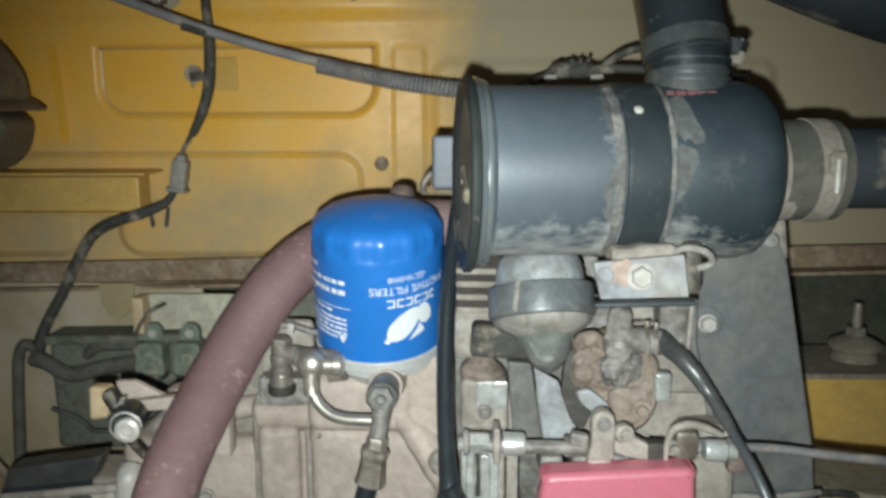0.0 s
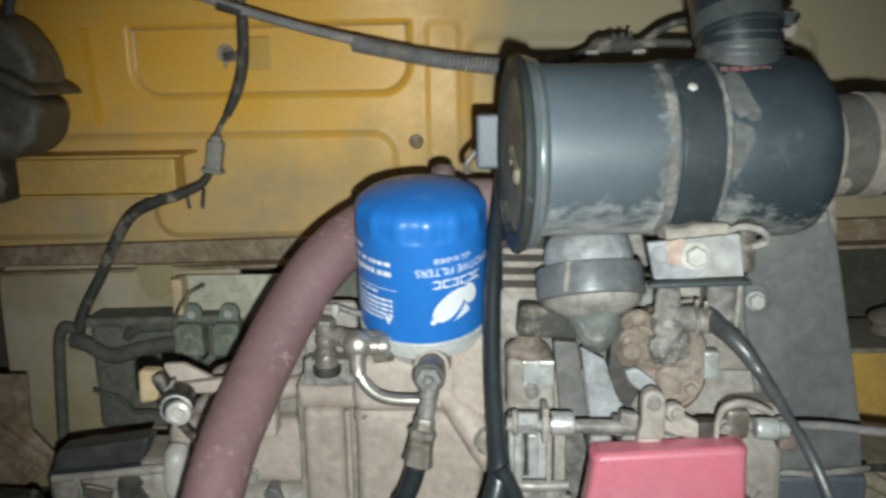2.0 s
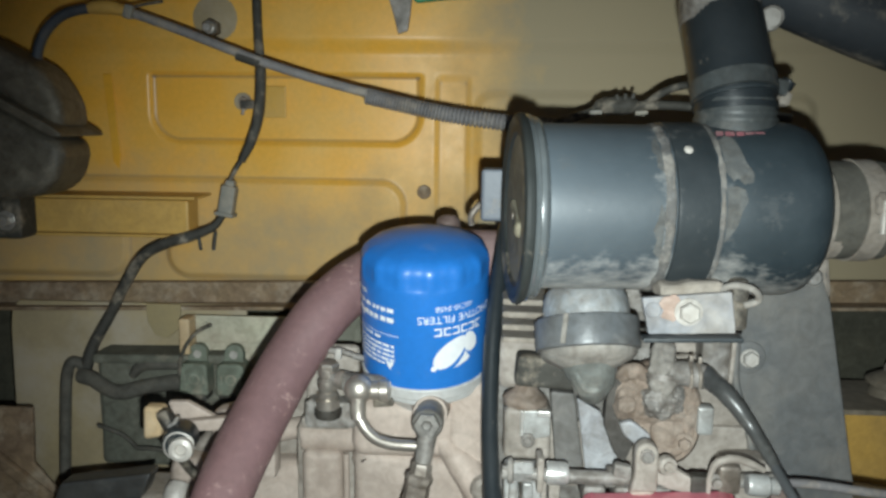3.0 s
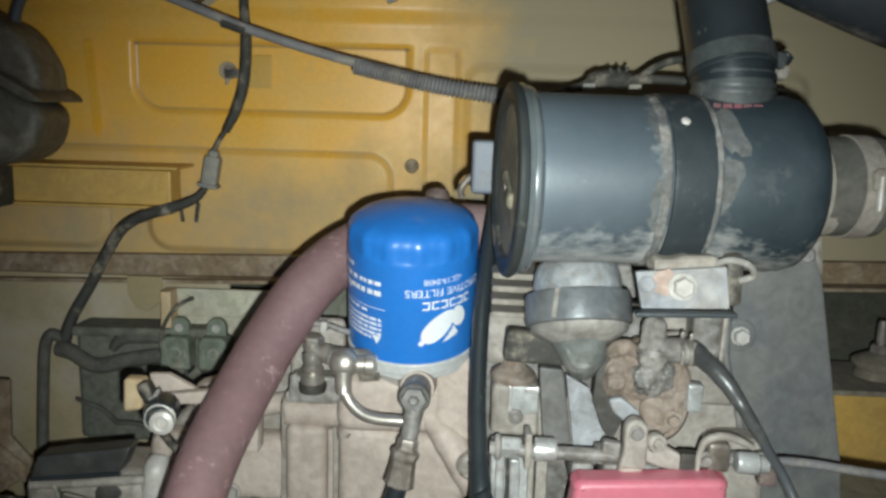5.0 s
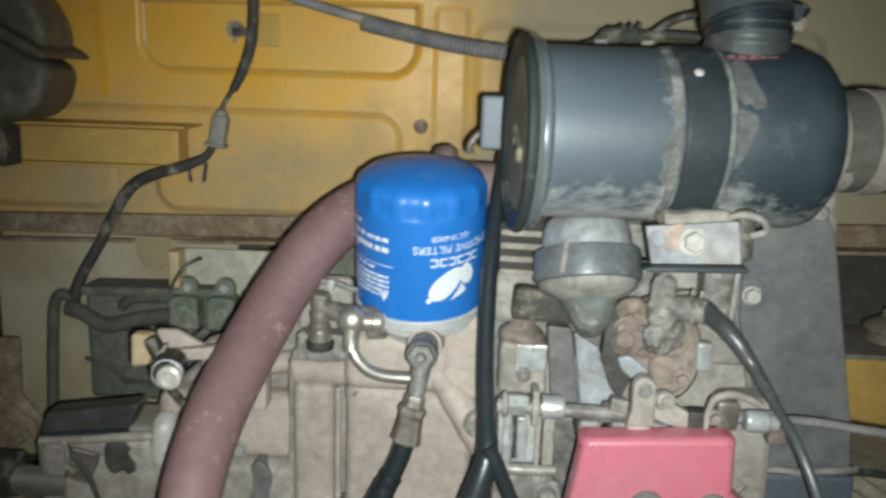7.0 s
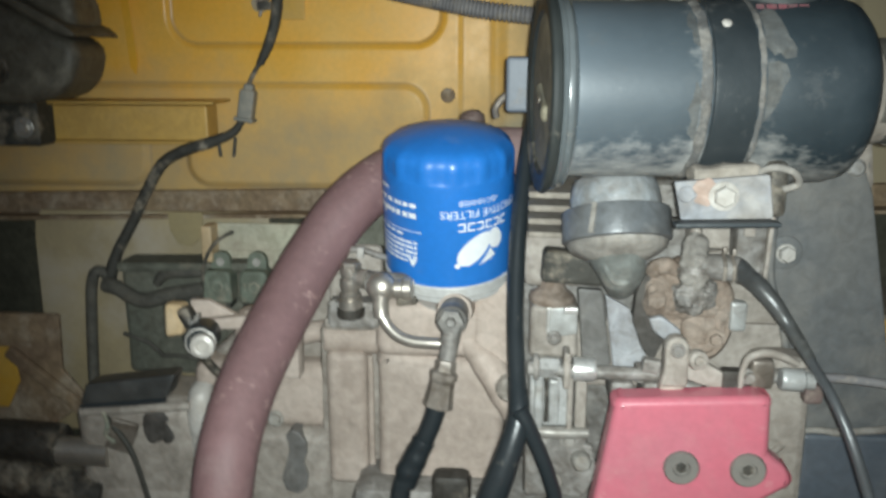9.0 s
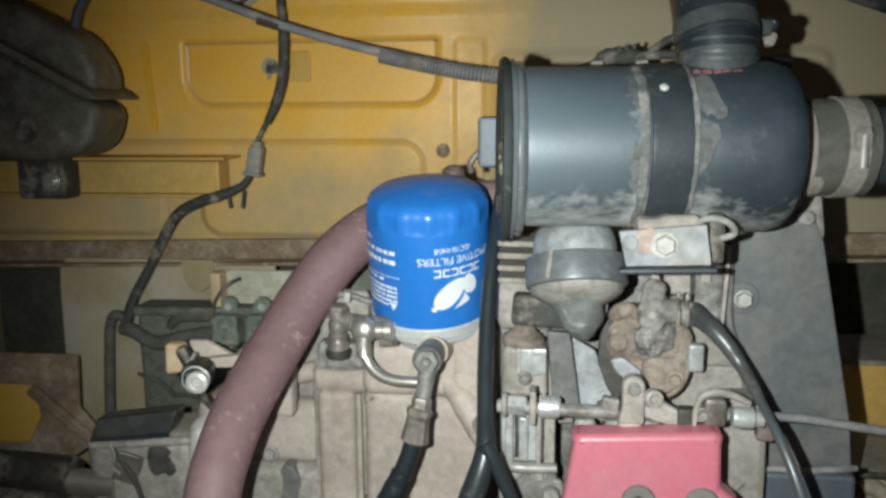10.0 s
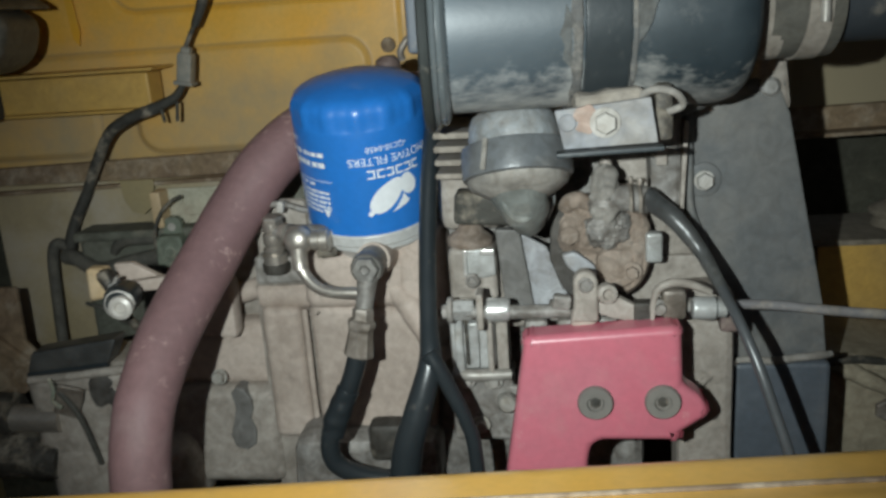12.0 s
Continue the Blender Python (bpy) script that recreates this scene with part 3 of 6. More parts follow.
# holes, bolts and stains on the bulkhead
plug = thing("drain_plug", (-0.0625, 0.833, 0.937), "dusty brown rubber blanking plug in the bulkhead", "plug")
part("plug_body", lathe([(0.0068, 0), (0.0068, 0.002), (0.0055, 0.0032), (0, 0.0026)], (-0.0625, 0.8365, 0.937), (0, -1, 0), 24), RUSTY, plug)
clip = thing("cable_clip", (-0.235, 0.83, 1.02), "rusty screw and clip holding the cable to the bulkhead", "clip")
part("clip_plate", block((-0.207, 0.8372, 1.021), (0.022, 0.002, 0.030), bevel=0.001), YELLOW, clip)
bolt("clip_screw", (-0.236, 0.838, 1.021), (0, -1, 0), 0.0045, 0.005, clip, RUSTCAST)
part("clip_arm", block((-0.225, 0.824, 1.018), (0.024, 0.003, 0.008), bevel=0.001), DARKMETAL, clip)
part("clip_washer", lathe([(0.0085, 0), (0.0085, 0.0012), (0.0070, 0.0018), (0, 0.0018)], (-0.238, 0.8385, 1.021), (0, -1, 0), 28), PALEPAINT, clip, "paint-spotted pale washer")
part("clip_tail", block((-0.236, 0.830, 1.012), (0.003, 0.003, 0.008), (0, 15, 0), bevel=0.001), FERRULE, clip)
stud = thing("deck_stud", (-0.267, 0.82, 1.092), "rusty stud with a large washer on the bulkhead", "bolt")
part("stud_washer", lathe([(0.0215, 0), (0.0215, 0.002), (0.0198, 0.003), (0.008, 0.0045), (0, 0.0045)], (-0.262, 0.836, 1.099), (0, -1, 0), 36), PALEPAINT, stud)
part("stud_nut", hex_head((-0.263, 0.830, 1.0885), (0, -1, 0), 0.0090, 0.010), DARKMETAL, stud)
part("stud_tip", lathe([(0.0058, 0), (0.0058, 0.0015), (0.0044, 0.0022), (0.0044, 0.006), (0.0032, 0.007), (0, 0.007)], (-0.264, 0.820, 1.0885), (0, -1, 0), 16), BRIGHT, stud)
streak = thing("paint_run", (-0.368, 0.832, 0.96), "fresh orange run of paint on the bulkhead", "paint run")
part("run_film", sheet([(-0.373, 1.046), (-0.364, 1.046), (-0.361, 1.00), (-0.358, 0.968), (-0.361, 0.955), (-0.366, 0.962), (-0.369, 1.0)], 0.8332, 0.0014, 0.0004), ORANGE, streak)
hook = thing("deck_hook", (-0.086, 0.83, 1.10), "bent zinc hook under the deck", "hook")
part("hook_plate", sheet([(-0.097, 1.12), (-0.074, 1.12), (-0.076, 1.10), (-0.078, 1.087), (-0.087, 1.084), (-0.091, 1.10)], 0.822, 0.006), GREYALLOY, hook)
tie = thing("green_strap", (-0.045, 0.80, 1.118), "scrap of bright green plastic strap under the deck", "strap")
part("strap_body", lumpy(block((-0.045, 0.815, 1.120), (0.055, 0.016, 0.014), (0, -6, 0), 0.004), 0.002, 60, 1), GREENPLASTIC, tie)

# ---- pressed steel tank in the corner ----
tank = thing("pressed_tank", (-0.43, 0.76, 0.94), "dark grimy pressed-steel tank with a seam flange", "tank")


part("tank_shell", lumpy(sheet([(-0.349, 0.982), (-0.353, 0.962), (-0.361, 0.947), (-0.378, 0.938), (-0.41, 0.935), (-0.62, 0.935), (-0.62, 1.130)], 0.700, 0.062, 0.010, segments=4), 0.0015, 25, 0), TANKMETAL, tank)
part("tank_shell", lumpy(sheet([(-0.354, 0.992), (-0.350, 1.008), (-0.355, 1.024), (-0.372, 1.046), (-0.428, 1.074), (-0.62, 1.165), (-0.62, 1.136)], 0.706, 0.054, 0.010, segments=4), 0.0015, 25, 0), TANKMETAL, tank)
part("seam_flange", sheet([(-0.3445, 0.9885), (-0.3455, 0.9915), (-0.352, 0.9965), (-0.62, 1.1405), (-0.62, 1.1350), (-0.355, 0.9890)], 0.690, 0.078, 0.0015), TANKMETAL, tank, "folded seam flange")
part("drain_dent", lathe([(0.012, 0), (0.009, 0.003), (0.004, 0.002), (0, 0.001)], (-0.418, 0.701, 0.962), (0, -1, 0), 20), DARKMETAL, tank)

clamp_block = thing("tank_bracket", (-0.44, 0.79, 0.915), "black steel bracket with a bright bolt under the tank", "bracket")
part("bracket_plate", block((-0.452, 0.785, 0.914), (0.05, 0.03, 0.042), bevel=0.003), CABLE, clamp_block)
bolt("bracket_bolt", (-0.441, 0.770, 0.910), (0, -1, 0), 0.006, 0.005, clamp_block, BRIGHT)

# ---- conduits and cables on the bulkhead ----
loom = thing("wiring_conduit", (-0.1, 0.74, 1.03), "grey wiring conduit with a corrugated sleeve", "cable")
part("conduit_run", tube([(-0.334, 0.742, 1.0950), (-0.318, 0.742, 1.0945), (-0.300, 0.742, 1.0905), (-0.276, 0.742, 1.0825), (-0.252, 0.742, 1.0740), (-0.22, 0.742, 1.0620), (-0.19, 0.742, 1.0515), (-0.147, 0.742, 1.0385), (-0.10, 0.733, 1.0265)], 0.0040, 14), LOOMGREY, loom)
part("arch_sleeve", tube([(-0.388, 0.745, 1.040), (-0.388, 0.742, 1.056), (-0.381, 0.742, 1.074), (-0.366, 0.742, 1.0885), (-0.348, 0.742, 1.0945), (-0.330, 0.742, 1.0953)], [0.0042, 0.0044, 0.0044, 0.0044, 0.0042, 0.0040], 14), ARCHBLUE, loom, "dark blue-grey sleeve")
pts = spline([(-0.104, 0.733, 1.0250), (-0.07, 0.731, 1.0175), (-0.032, 0.728, 1.0100), (0.015, 0.72, 1.0040), (0.06, 0.70, 1.0005)], 40)
bm = tube(pts, [0.0071 if i % 3 else 0.0050 for i in range(len(pts))], 16, 1)
part("corrugated_sleeve", bm, LOOMGREY, loom, "grey corrugated sleeve")
part("sleeve_band", tube([(-0.215, 0.742, 1.0578), (-0.195, 0.742, 1.0515)], 0.0044, 14), CABLE, loom)
part("tape_wrap", lumpy(tube([(-0.340, 0.741, 1.0955), (-0.326, 0.741, 1.0968), (-0.309, 0.741, 1.0940)], [0.0050, 0.0062, 0.0050], 14), 0.0006, 120, 0), CREAMYELLOW, loom, "wrap of yellow tape")
part("tape_clip", block((-0.305, 0.738, 1.0925), (0.008, 0.008, 0.012), (0, 15, 0), 0.002), CLEARGREY, loom)
part("tie_wire", tube([(-0.302, 0.738, 1.096), (-0.294, 0.740, 1.0985), (-0.285, 0.742, 1.1005), (-0.278, 0.745, 1.1020)], 0.0014, 8), CABLE, loom)
part("wire_run", tube([(0.05, 0.70, 1.004), (0.08, 0.69, 1.0135), (0.105, 0.685, 1.018), (0.13, 0.68, 1.019), (0.16, 0.67, 1.017), (0.22, 0.66, 1.01)], 0.0035, 10), CABLE, loom)
taped = part("taped_joint", lumpy(tube([(0.076, 0.69, 1.013), (0.088, 0.688, 1.018), (0.104, 0.686, 1.0185), (0.116, 0.684, 1.0165)], [0.003, 0.0072, 0.0072, 0.003], 14), 0.0012, 250, 0), CABLE, loom, "bundle of taped wire ends")
for k, (x, a) in enumerate(((0.096, -20), (0.102, 0), (0.108, 15))):
    part("cut_end", block((x, 0.682, 1.0245 + 0.0006 * k), (0.0026, 0.002, 0.0045), (0, a, 0), 0.0005), CABLE, taped)
part("branch_wire", tube([(0.118, 0.684, 1.02), (0.135, 0.68, 1.031), (0.16, 0.68, 1.036), (0.2, 0.68, 1.04)], 0.003, 10), CABLE, loom)
for x in (0.079, 0.113):
    part("clip_tag", block((x, 0.672, 1.0125), (0.0095, 0.004, 0.0045), (0, -4, 0), 0.001), CLEARGREY, loom, "small pale plastic clip")

lead = thing("sensor_lead", (-0.24, 0.80, 0.93), "dark sleeved cable with an inline grey connector", "cable")
part("upper_sleeve", tube([(-0.214, 0.803, 1.14), (-0.212, 0.80, 1.081), (-0.2095, 0.797, 1.046), (-0.212, 0.797, 1.010), (-0.2195, 0.797, 0.985), (-0.229, 0.797, 0.966)], [0.0042, 0.0042, 0.005, 0.005, 0.0048, 0.0036], 14), CABLE, lead)
part("bare_wire", tube([(-0.229, 0.797, 0.967), (-0.236, 0.797, 0.956), (-0.242, 0.797, 0.944)], 0.0022, 10), CABLE, lead)
bm = block((-0.2425, 0.797, 0.9300), (0.0145, 0.014, 0.028), (0, 10, 0), 0.003)
block((-0.2400, 0.797, 0.944), (0.010, 0.010, 0.010), (0, 10, 0), 0.003, bm)
block((-0.245, 0.797, 0.9165), (0.018, 0.016, 0.004), (0, 10, 0), 0.0015, bm)
part("connector", bm, CLEARGREY, lead, "grey plastic plug")
part("lower_sleeve", tube([(-0.248, 0.797, 0.915), (-0.258, 0.797, 0.904), (-0.280, 0.797, 0.895), (-0.303, 0.797, 0.888), (-0.326, 0.797, 0.875), (-0.344, 0.796, 0.847), (-0.358, 0.795, 0.820), (-0.3745, 0.79, 0.789), (-0.3855, 0.788, 0.757)],
                          [0.003, 0.004, 0.0056, 0.0056, 0.0054, 0.0052, 0.0052, 0.0054, 0.0066], 14), CABLE, lead)
part("tape_tail", block((-0.254, 0.79, 0.892), (0.003, 0.002, 0.018), (0, 8, 0), 0.0006), CABLE, lead)
part("tape_tail", block((-0.268, 0.79, 0.889), (0.003, 0.002, 0.012), (0, -8, 0), 0.0006), CABLE, lead)
part("side_branch", tube([(-0.381, 0.788, 0.766), (-0.389, 0.787, 0.7725), (-0.3955, 0.786, 0.7715), (-0.3995, 0.785, 0.759), (-0.4015, 0.784, 0.734), (-0.403, 0.780, 0.675), (-0.403, 0.775, 0.60)], 0.0054, 14), DUSTYCABLE, lead)
part("cross_branch", tube([(-0.384, 0.784, 0.761), (-0.370, 0.778, 0.759), (-0.355, 0.775, 0.7515), (-0.342, 0.775, 0.7485), (-0.320, 0.775, 0.754), (-0.287, 0.775, 0.760), (-0.27, 0.775, 0.761)], [0.008, 0.0072, 0.0072, 0.0074, 0.0076, 0.0076, 0.0070], 14), DUSTYCABLE, lead)
part("upper_branch", tube([(-0.332, 0.778, 0.764), (-0.326, 0.776, 0.7715), (-0.317, 0.775, 0.776), (-0.300, 0.775, 0.777), (-0.280, 0.775, 0.7775)], [0.004, 0.0055, 0.0055, 0.0055, 0.005], 12), DUSTYCABLE, lead)

# ---- relays on a cream bracket ----
rbr = thing("relay_bracket", (-0.23, 0.78, 0.81), "cream painted steel bracket for the relays", "bracket")
part("bracket_plate", block((-0.215, 0.785, 0.8095), (0.125, 0.004, 0.026), bevel=0.001), CREAMPLATE, rbr)
part("bracket_flange", block((-0.277, 0.775, 0.806), (0.010, 0.02, 0.034), bevel=0.002), FLANGEPAINT, rbr)
part("bracket_back", block((-0.215, 0.792, 0.775), (0.125, 0.004, 0.045), bevel=0.001), CREAMPLATE, rbr)
bolt("bracket_screw", (-0.262, 0.783, 0.812), (0, -1, 0), 0.0055, 0.003, rbr, CREAMPLATE)
part("bracket_wire", tube([(-0.250, 0.762, 0.8190), (-0.257, 0.757, 0.8160), (-0.266, 0.757, 0.8090), (-0.2735, 0.757, 0.7985), (-0.278, 0.757, 0.786), (-0.2795, 0.758, 0.772), (-0.280, 0.765, 0.757)], 0.0017, 8), CABLE, rbr)


def relay(x):
    ob = thing("relay", (x, 0.77, 0.755), "dusty grey-green plastic relay on the cream bracket", "relay", "relays on the bracket")
    shell = [(x - 0.0135, 0.753), (x - 0.0130, 0.7765)] + arc(x - 0.0070, 0.7775, 0.0058, 175, 95, 5) + arc(x + 0.0070, 0.7775, 0.0058, 85, 5, 5) + [(x + 0.0130, 0.7765), (x + 0.0135, 0.753)]
    body = part("relay_body", lumpy(sheet(shell, 0.757, 0.024, 0.0025, segments=3), 0.0005, 60, 0), RELAYGREEN, ob)
    tab = part("relay_tab", sheet([(x - 0.0085, 0.780)] + arc(x + 0.001, 0.7900, 0.0090, 175, 5, 9) + [(x + 0.0100, 0.780)], 0.768, 0.008, 0.001), RELAYGREEN, ob)
    part("tab_eyelet", lathe([(0.0038, 0), (0.0038, 0.0012), (0.0024, 0.0012), (0.0020, 0.0008), (0, 0.0008)], (x + 0.001, 0.7682, 0.7895), (0, -1, 0), 18), DULLBOLT, tab, "dull steel eyelet")
    part("relay_socket", block((x, 0.770, 0.752), (0.023, 0.022, 0.010), bevel=0.002), CABLE, ob)
    part("cap_ring", lathe([(0.0052, 0), (0.0052, 0.0006), (0.0040, 0.0008), (0.0036, 0.0002)], (x + 0.001, 0.7572, 0.7685), (0, -1, 0), 24, caps=False), EMBOSS, body)
    for k in (-1, 1):
        part("cap_bar", block((x + 0.001 + 0.0085 * k, 0.7568, 0.7685), (0.0016, 0.0008, 0.008), bevel=0), EMBOSS, body)


relay(-0.267)
relay(-0.233)
grey_box = thing("grey_backing_box", (-0.31, 0.80, 0.69), "grimy grey-green box behind the cables", "box")
part("box_body", lumpy(block((-0.302, 0.803, 0.726), (0.130, 0.05, 0.104), bevel=0.006), 0.0015, 40, 2), DARKWALL, grey_box)
part("box_lid", lumpy(block((-0.300, 0.800, 0.7825), (0.134, 0.06, 0.009), (0, -1, 0), 0.003), 0.001, 40, 1), DARKWALL, grey_box)

part("box_wire", tube([(-0.362, 0.766, 0.7185), (-0.349, 0.762, 0.7160), (-0.336, 0.760, 0.7120), (-0.326, 0.756, 0.7065), (-0.318, 0.750, 0.7040), (-0.306, 0.745, 0.7060), (-0.294, 0.740, 0.7070), (-0.270, 0.735, 0.7060)], 0.0020, 10), DUSTYCABLE, grey_box)

# ---- spin-on oil filter ----
FX, FY, FR = -0.0445, 0.614, 0.0455
oil = thing("oil_filter", (FX, FY, 0.8175), "blue spin-on oil filter with white print, mounted upright", "oil filter")


LEAN = Matrix.Translation((FX, FY - FR, 0.865)) @ pose(0, 0, 0, 12) @ Matrix.Translation((-FX, FR - FY, -0.865))


def leaned(bm):
    """The filter and its seat lean towards the access side."""
    bm.transform(LEAN)
    return bm


def fluted(bm):
    """Fourteen shallow wrench flutes pressed into the can's closed end."""
    for v in bm.verts:
        h = v.co.z - 0.8205
        a = math.atan2(v.co.y - FY, v.co.x - FX)
        press = 0.0012 * (1 - step(h - 0.0740, 0.004)) * max(0.0, 1 - max(0.0, h - 0.084) / 0.014) * min(1.0, 1.6 * (0.5 - 0.5 * math.cos(14 * a + 0.9)))
        r = math.hypot(v.co.x - FX, v.co.y - FY)
        if r > 0.02:
            v.co.x, v.co.y = FX + (v.co.x - FX) * (1 - press / r), FY + (v.co.y - FY) * (1 - press / r)
    return bm


canister = part("canister", leaned(fluted(lathe([(0.040, 0.0002), (FR - 0.0008, 0.0005), (FR, 0.0022), (FR, 0.070), (FR, 0.0725), (FR, 0.0735), (FR, 0.0755), (FR, 0.080), (FR, 0.083), (FR - 0.0006, 0.0860), (FR - 0.0026, 0.0896), (FR - 0.0075, 0.0932), (0.024, 0.0975), (0.008, 0.0995), (0, 0.0996)],
                        (FX, FY, 0.8205), (0, 0, 1), 168))), BLUE, oil)
part("seam_ring", leaned(lathe([(0.040, -0.0036), (0.0450, -0.0034), (0.0462, -0.0020), (0.0460, 0.0030), (0.0466, 0.0042), (0.0462, 0.0056), (0.040, 0.0060)], (FX, FY, 0.8160), (0, 0, 1), 72)), COLLAR, oil, "bare rolled steel seam")


def on_can(u, v, lift=0.0004):
    """Print coordinates: u along the can's girth to the lens's right, v the height."""
    a = u / FR
    r = FR + lift
    return LEAN @ Vector((FX + r * math.sin(a), FY - r * math.cos(a), v))


def print_patch(polys, name="print", label=""):
    """Flat print wrapped on the can from (u, v) outlines."""
    bm = bmesh.new()
    for poly in polys:
        vs = [bm.verts.new((u, v, 0)) for u, v in poly]
        bm.faces.new(vs)
    bmesh.ops.triangulate(bm, faces=bm.faces[:])
    for _ in range(2):
        long = [e for e in bm.edges if abs(e.verts[0].co.x - e.verts[1].co.x) > 0.003]
        if long:
            bmesh.ops.subdivide_edges(bm, edges=long, cuts=2)
    for v in bm.verts:
        v.co = Vector(on_can(v.co.x, v.co.y))
    return part(name, bm, WHITE, canister, label)


def bar(u0, u1, v0, v1):
    n = max(1, int(abs(u1 - u0) / 0.002))
    return [[(u0 + (u1 - u0) * i / n, v0), (u0 + (u1 - u0) * (i + 1) / n, v0), (u0 + (u1 - u0) * (i + 1) / n, v1), (u0 + (u1 - u0) * i / n, v1)] for i in range(n)]


def lettering(words, size, u_end, v_top, stretch=1.0):
    """Words wrapped upside down on the can; they read from u_end's far side back to it."""
    cu = bpy.data.curves.new("words", "FONT")
    cu.body, cu.size, cu.fill_mode = words, size, "FRONT"
    tmp = new("words_source", cu)
    bpy.context.view_layer.update()
    me = tmp.evaluated_get(bpy.context.evaluated_depsgraph_get()).to_mesh()
    bm = bmesh.new()
    bm.from_mesh(me)
    bpy.data.objects.remove(tmp)
    bmesh.ops.triangulate(bm, faces=bm.faces[:])
    width = max(v.co.x for v in bm.verts)
    for v in bm.verts:
        v.co = Vector(on_can(u_end + (width - v.co.x) * stretch, v_top - v.co.y))
    return part("lettering", bm, WHITE, canister)


lettering("AUTOMOTIVE FILTERS", 0.0078, -0.0018, 0.8765)
lettering("-GC10-0458", 0.0056, 0.0105, 0.8835)
# maker's mark: six hollow blocks, a leaf of two lobes and a dot
for k in range(6):
    u0, u1, v0, v1 = 0.0096 + 0.0064 * k, 0.0147 + 0.0064 * k, 0.8618, 0.8678
    print_patch(bar(u0, u1, v0, v0 + 0.0012) + bar(u0, u1, v1 - 0.0012, v1) + bar(u0 if k % 2 else u1 - 0.0012, u0 + 0.0012 if k % 2 else u1, v0, v1), "mark_block")


def lobe(cu, cv, a, b, turn, n=28, cut=0.0):
    out = []
    for k in range(n):
        t = 2 * math.pi * k / n
        x, y = a * math.cos(t), b * math.sin(t) * (1 - cut * math.cos(t))
        c, s = math.cos(radians(turn)), math.sin(radians(turn))
        out.append((cu + x * c - y * s, cv + x * s + y * c))
    return out


print_patch([lobe(0.0212, 0.8485, 0.0150, 0.0076, 41, cut=0.10)], "mark_leaf")
print_patch([lobe(0.0368, 0.8535, 0.0077, 0.0058, 105, cut=0.15)], "mark_leaf")
print_patch([[(0.0324, 0.8477), (0.0345, 0.8445), (0.0366, 0.8415), (0.0337, 0.8395), (0.0285, 0.8378), (0.0230, 0.8361), (0.0258, 0.8383), (0.0290, 0.8420), (0.0311, 0.8447)]], "mark_tail")
print_patch([lobe(0.0090, 0.8375, 0.0019, 0.0019, 0)], "mark_dot")
# small print in rows, too fine to read
random.seed(4)
for v, u0, u1, h in ((0.8850, -0.062, -0.044, 0.0026), (0.8770, -0.060, -0.0185, 0.0030), (0.8697, -0.062, -0.0185, 0.0036), (0.8560, -0.058, -0.030, 0.0020)):
    u = u1
    while u > u0:
        w = random.uniform(0.002, 0.006)
        print_patch(bar(u - w, u, v, v + h), "print_bar")
        u -= w + random.uniform(0.0008, 0.0028)
print_patch(bar(-0.058, -0.0150, 0.8600, 0.8605), "print_rule")
for row in range(5):
    u = -0.0185
    v = 0.8370 + 0.0035 * row
    if row == 0:
        u -= 0.008
    while u > -0.060:
        w = random.uniform(0.002, 0.007)
        print_patch(bar(u - w, u, v, v + 0.0019), "print_bar")
        u -= w + random.uniform(0.0006, 0.0015)
print_patch([[(-0.0221, 0.8340), (-0.0257, 0.8400), (-0.0187, 0.8400)]], "print_triangle")
print_patch([[(-0.0500, 0.8660), (-0.0532, 0.8722), (-0.0468, 0.8722)]], "print_triangle")

# ---- filter head, banjo and pipes ----
head = thing("filter_head", (FX, FY, 0.79), "dusty cast-alloy filter head under the blue filter", "engine part")
bm = lathe([(0.020, -0.030), (0.0235, -0.0265), (0.0290, -0.0180), (0.0345, -0.0110), (0.0405, -0.0062), (0.0440, -0.0040), (0.0446, -0.0015), (0.0440, 0.0)], (FX, FY, 0.8130), (0, 0, 1), 64)
part("head_casting", leaned(lumpy(bm, 0.0006, 70, 0)), COLLAR, head)
part("head_block", lumpy(block((FX - 0.004, FY + 0.020, 0.784), (0.096, 0.066, 0.044), bevel=0.010, segments=4), 0.0010, 45, 1), PALEALLOY, head)
part("head_boss", lumpy(tube([(FX + 0.006, 0.600, 0.804), (FX + 0.007, 0.575, 0.807)], [0.0140, 0.0115], 32, 6), 0.0005, 80, 0), PALEALLOY, head)
# dark block gives the gap under the filter its shadow
part("head_gap_shade", block((-0.071, 0.588, 0.8105), (0.014, 0.01, 0.006), (0, -6, 0), 0.001), DARKMETAL, head)
bm = lathe([(0.0098, 0), (0.0107, 0.0015), (0.0109, 0.005), (0.0107, 0.0085), (0.0100, 0.010), (0.0100, 0.03)], (-0.0382, 0.5545, 0.8065), (0.02, 1, 0.02), 44)
part("banjo_eye", lumpy(bm, 0.0003, 200, 0), BANJO, head)
bm = lathe([(0.0090, 0.0), (0.0092, 0.001), (0.0092, 0.0042), (0.0082, 0.0056), (0.0040, 0.0058), (0.0026, 0.0050), (0, 0.0048)], (-0.0382, 0.5550, 0.8065), (0, -1, 0.12), 6, phase=0.5)
part("banjo_bolt", lumpy(bm, 0.0002, 200, 0), BANJO, head, "worn grey hexagon bolt", 25)
part("oil_pipe", tube([(-0.036, 0.562, 0.7885), (-0.050, 0.562, 0.7885), (-0.064, 0.563, 0.7890), (-0.0745, 0.565, 0.7920), (-0.0825, 0.568, 0.7990), (-0.0865, 0.570, 0.8085), (-0.0868, 0.572, 0.818)], 0.0041, 22), NICKEL, head, "bent bright steel pipe")
